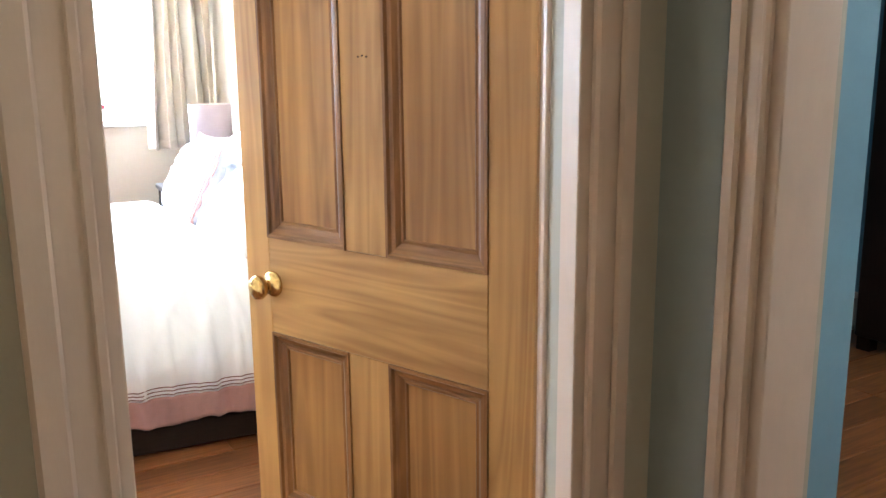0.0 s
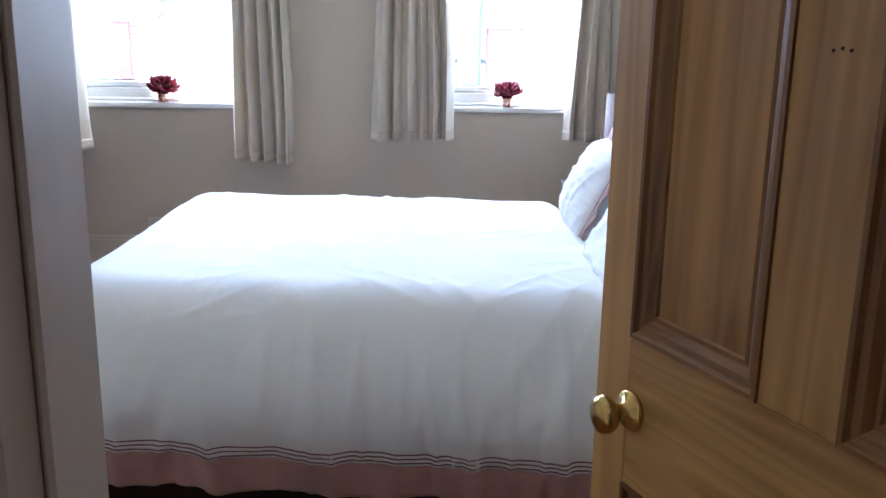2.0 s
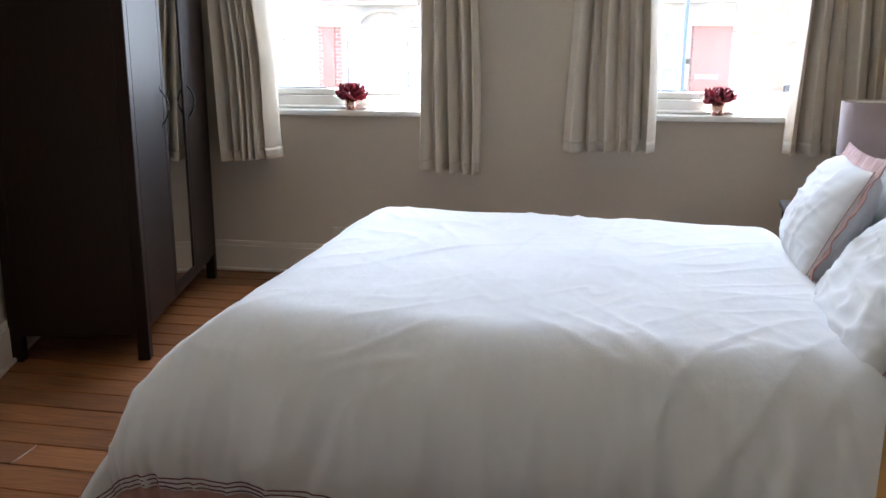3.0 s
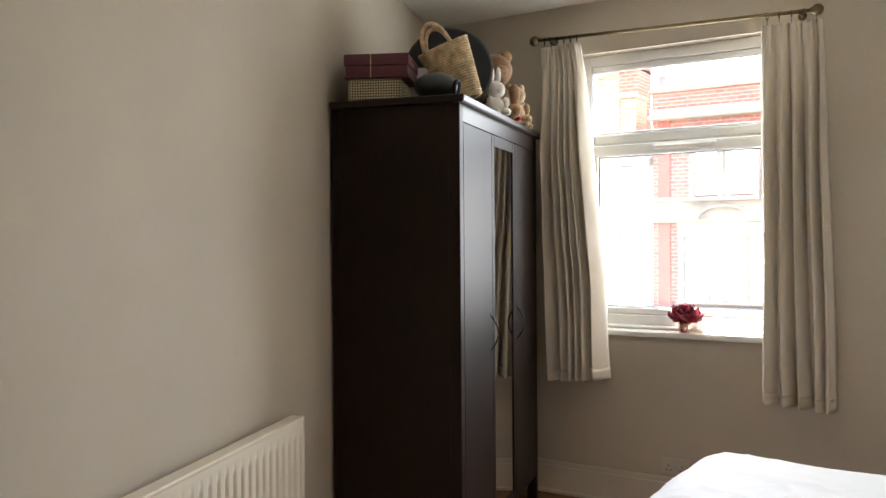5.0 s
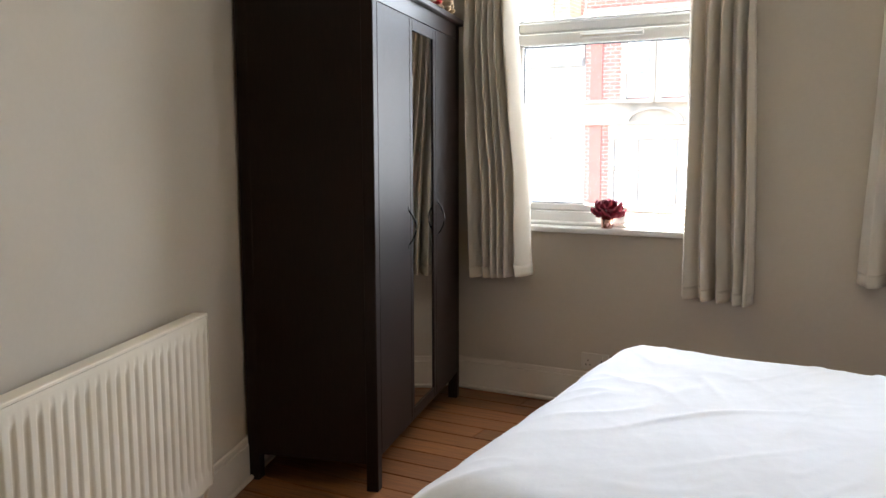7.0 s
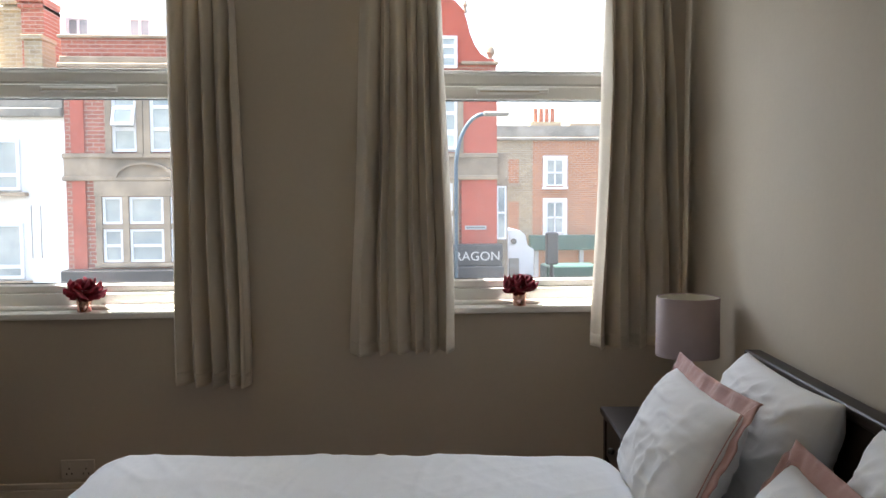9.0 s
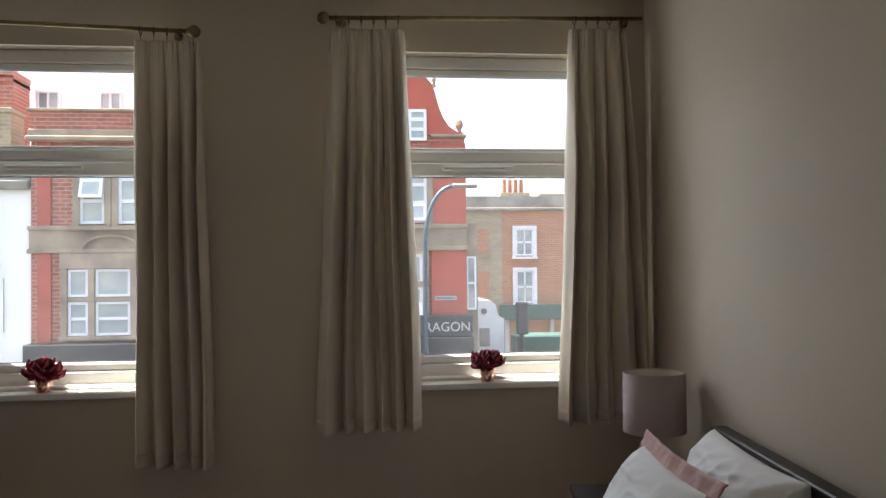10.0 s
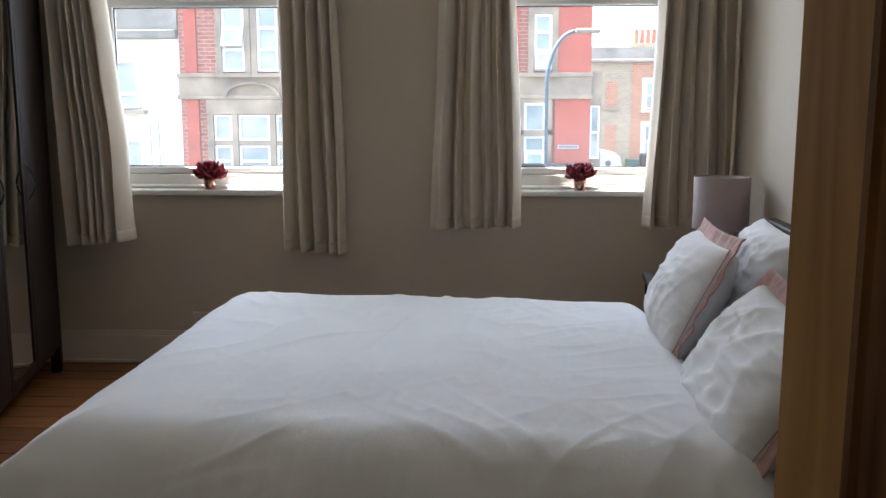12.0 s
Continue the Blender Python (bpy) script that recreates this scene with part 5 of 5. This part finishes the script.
# gabled end bay
for z0, z1, op in ((2.30, 3.45, (0.0, 0.33)), (3.98, 4.62, None)):
    far_window(h_, 4.05, 4.42, z0, z1, Y0 - (0.03 if z0 < 3 else 0.10), (0.36, 0.68), M_STONE if z0 < 3 else None, z0 < 3, open_=op)
far_window(h_, 3.86, 4.32, 1.05, 1.66, Y0 - 0.03, (), M_STONE, False)
far_window(h_, 3.86, 4.32, 0.32, 0.98, Y0 - 0.03, (0.5,), M_STONE, open_=(0.0, 0.5))
b = B()
prof = [(3.45, 4.1), (5.22, 4.1), (5.22, 4.14), (5.06, 4.18), (4.90, 4.28), (4.78, 4.45), (4.68, 4.70), (4.62, 4.95), (4.55, 5.15), (4.4, 5.32), (4.2, 5.40), (4.0, 5.32), (3.85, 5.15), (3.78, 4.95), (3.72, 4.6)]
fa = [b.verts.new((x, Y0 - 0.05, z)) for x, z in prof]
bb_ = [b.verts.new((x, Y0 + 0.4, z)) for x, z in prof]
b.faces.new(fa)
b.faces.new(bb_[::-1])
for i in range(len(prof)):
    j = (i + 1) % len(prof)
    b.faces.new((fa[i], fa[j], bb_[j], bb_[i]))
part("gable", b, M_REDRUB, h_, "shaped red brick gable")
b = B()
bx(b, 4.5, Y0 - 0.1, 4.06, 5.26, Y0 + 0.3, 4.12, 0.01)
lathe(b, [(0.07, 0), (0.08, 0.06), (0.04, 0.10), (0.09, 0.2), (0.07, 0.3), (0.02, 0.36)], 12, pose(5.12, Y0 + 0.1, 4.12))
lathe(b, [(0.05, 0), (0.03, 0.1), (0.05, 0.16), (0.015, 0.26)], 12, pose(4.6, Y0 + 0.1, 5.12))
part("finial", b, M_STONE, h_, "stone urn finials")
b = B()
bx(b, 5.18, Y0 + 0.1, -0.6, 5.48, Y0 + 0.9, 2.28)
part("stone_bay", b, M_STONE, h_, "narrow stone side bay")
far_window(h_, 5.24, 5.44, 0.5, 1.6, Y0 + 0.05, (0.5,), None, False, fw=0.035)
b = B()
bx(b, -3.34, Y0 - 0.18, GZ + 0.12, 5.3, Y0 + 0.5, -0.6)
bx(b, -3.36, Y0 - 0.45, -0.36, 5.32, Y0, -0.02, 0.02)
bx(b, 3.2, Y0 - 0.40, -0.02, 5.3, Y0, 0.42, 0.02)
part("shopfront", b, M_SHOP, h_, "black painted shopfront")
b = B()
bx(b, 4.57, Y0 - 0.085, 0.71, 5.01, Y0 - 0.062, 0.79)
pl = part("street_sign", b, M_SIGN, h_, "white street name plate")
b = B()
for i in range(9):
    bx(b, 4.60 + i * 0.043, Y0 - 0.089, 0.735, 4.63 + i * 0.043, Y0 - 0.086, 0.768)
part("lettering", b, M_SHOP, pl)
fc = bpy.data.curves.new("lettering", "FONT")
fc.body = "RAGON"
fc.size = 0.26
fc.extrude = 0.006
tx = new("lettering", fc)
tx.data.materials.append(M_SIGN)
tx.matrix_world = pose(4.31, Y0 - 0.415, 0.10, 90, 0, 0)
tagged(tx, "pale shop sign letters")
tx.parent = h_

# far terrace
YF = 34.0
h_ = thing("brick_terrace", pose(0, 0, 0), "orange brick terrace beyond the junction", "house", "houses across the street")
b = B()
bx(b, 6.6, YF, GZ, 8.55, YF + 8, 3.55)
part("wall", b, M_STOCK, h_)
b = B()
bx(b, 8.55, YF - 0.02, GZ, 16, YF + 8, 3.55)
part("wall", b, M_BRICK2, h_)
b = B()
bx(b, 6.5, YF - 0.15, 3.40, 16, YF, 3.52, 0.02)
bx(b, 6.6, YF - 0.02, 3.55, 16, YF + 0.4, 3.95)
part("parapet", b, M_PARAPET, h_)
for z0, z1 in ((1.72, 2.72), (-0.05, 1.15)):
    far_window(h_, 9.05, 9.72, z0, z1, YF - 0.05, (0.5,), M_OUTWHITE, True, (0.5,))
    far_window(h_, 12.2, 12.9, z0, z1, YF - 0.05, (0.5,), M_OUTWHITE, True, (0.5,))
    b = B()
    bx(b, 7.64, YF - 0.04, z0 + 0.1, 8.03, YF + 0.02, z1)
    part("blind_window", b, M_BRICK2, h_, "bricked-up window")
    b = B()
    bx(b, 7.58, YF - 0.1, z0 - 0.02, 8.1, YF, z0 + 0.08)
    part("sill", b, M_STONE, h_)
b = B()
bx(b, 8.6, YF + 0.6, 3.5, 9.75, YF + 1.3, 4.15)
bx(b, 10.1, YF + 0.6, 3.5, 11.3, YF + 1.3, 4.1)
part("chimney", b, M_STOCK, h_, "yellow brick chimney stack")
for i in range(4):
    b = B()
    lathe(b, [(0.09, 4.14), (0.075, 4.62), (0.09, 4.66)], 12, pose(8.82 + 0.22 * i, YF + 0.9, 0))
    part("chimney_pot", b, M_POTS, h_, "terracotta chimney pot")
b = B()
bx(b, 8.4, YF - 0.5, -0.65, 16, YF - 0.02, -0.10, 0.02)
part("shop_fascia", b, M_GREEN, h_, "green shop fascia")
b = B()
for i in range(4):
    bx(b, 8.6 + i * 1.7, YF - 0.2, GZ, 8.75 + i * 1.7, YF - 0.05, -0.65)
bx(b, 8.4, YF - 0.3, GZ, 16, YF - 0.03, GZ + 0.6)
part("shopfront", b, M_SIGN, h_, "pale shopfront posts")

# white low building at the junction
h_ = thing("white_lodge", pose(0, 0, 0), "small white painted building with a shaped gable", "building")
YK = 26.0
b = B()
prof = [(5.98, GZ), (7.12, GZ), (7.12, -0.1), (6.95, 0.0), (6.88, 0.30), (6.74, 0.42), (6.36, 0.42), (6.22, 0.30), (6.15, 0.0), (5.98, -0.1)]
fa = [b.verts.new((x, YK, z)) for x, z in prof]
bb_ = [b.verts.new((x, YK + 3, z)) for x, z in prof]
b.faces.new(fa)
b.faces.new(bb_[::-1])
for i in range(len(prof)):
    j = (i + 1) % len(prof)
    b.faces.new((fa[i], fa[j], bb_[j], bb_[i]))
part("wall", b, M_RENDER, h_)
b = B()
bx(b, 6.42, YK - 0.05, -0.85, 6.70, YK - 0.01, -0.35)
lathe(b, [(0.08, 0), (0.08, 0.03)], 16, pose(6.55, YK - 0.01, 0.12, 90, 0, 0))
part("niche", b, M_PARAPET, h_, "dark arched niche")

# street furniture
t_ = thing("street_lamp", pose(3.93, 15.0, GZ + 0.12), "tall blue-grey street lamp with a curved arm", "street lamp")
b = B()
pts = [(0, 0, 0), (0, 0, 5.9)] + [(0.42 * (1 - math.cos(a)), 0, 5.9 + 0.78 * math.sin(a)) for a in [math.pi / 2 * k / 10 for k in range(1, 11)]]
tube(b, pts, 0.03, 10)
part("post", b, M_POST, t_, smooth=True)
b = B()
bx(b, 0.40, -0.05, 6.65, 0.78, 0.05, 6.72, 0.02)
part("lantern", b, M_PARAPET, t_, "grey lantern head")
t_ = thing("traffic_light", pose(6.8, 22.0, GZ), "traffic light on a dark post", "traffic light")
b = B()
tube(b, [(0, 0, 0), (0, 0, 4.7)], 0.05, 8)
part("post", b, M_SHOP, t_)
b = B()
bx(b, -0.14, -0.1, 4.0, 0.14, 0.1, 4.75, 0.03)
part("signal_head", b, M_SHOP, t_)
# green shop sign box with awning; the stand below it is added
t_ = thing("kiosk", pose(7.9, 25.0, GZ), "green shop sign box with awning, on an added stand", "kiosk")
b = B()
bx(b, -0.7, -0.5, 2.9, 0.7, 0.5, 3.75, 0.04)
bx(b, -0.6, -0.4, 0, 0.6, 0.4, 2.9)
part("body", b, M_GREEN, t_)


# ---- floorboards, side by side ----
rng = random.Random(4)
y = -1.28
meshes = {}
while y < WY - 0.005:
    wdt = 0.138
    cuts = [-0.7] + sorted(rng.sample((0.4, 1.1, 1.9, 2.6, 3.3, 4.1, 4.8, 5.5), 2)) + [6.5]
    for x0, x1 in zip(cuts, cuts[1:]):
        key = round(x1 - x0, 3)
        if key not in meshes:
            b = B()
            bx(b, 0, 0, -0.022, key - 0.002, wdt - 0.006, 0, 0.0022)
            me = bpy.data.meshes.new("floorboard")
            b.to_mesh(me)
            b.free()
            me.materials.append(M_FLOOR)
            meshes[key] = me
        o = new("floorboard", meshes[key])
        o.parent = floor_ob
        o.location = (x0, y, rng.uniform(-0.0012, 0.0))
    y += wdt
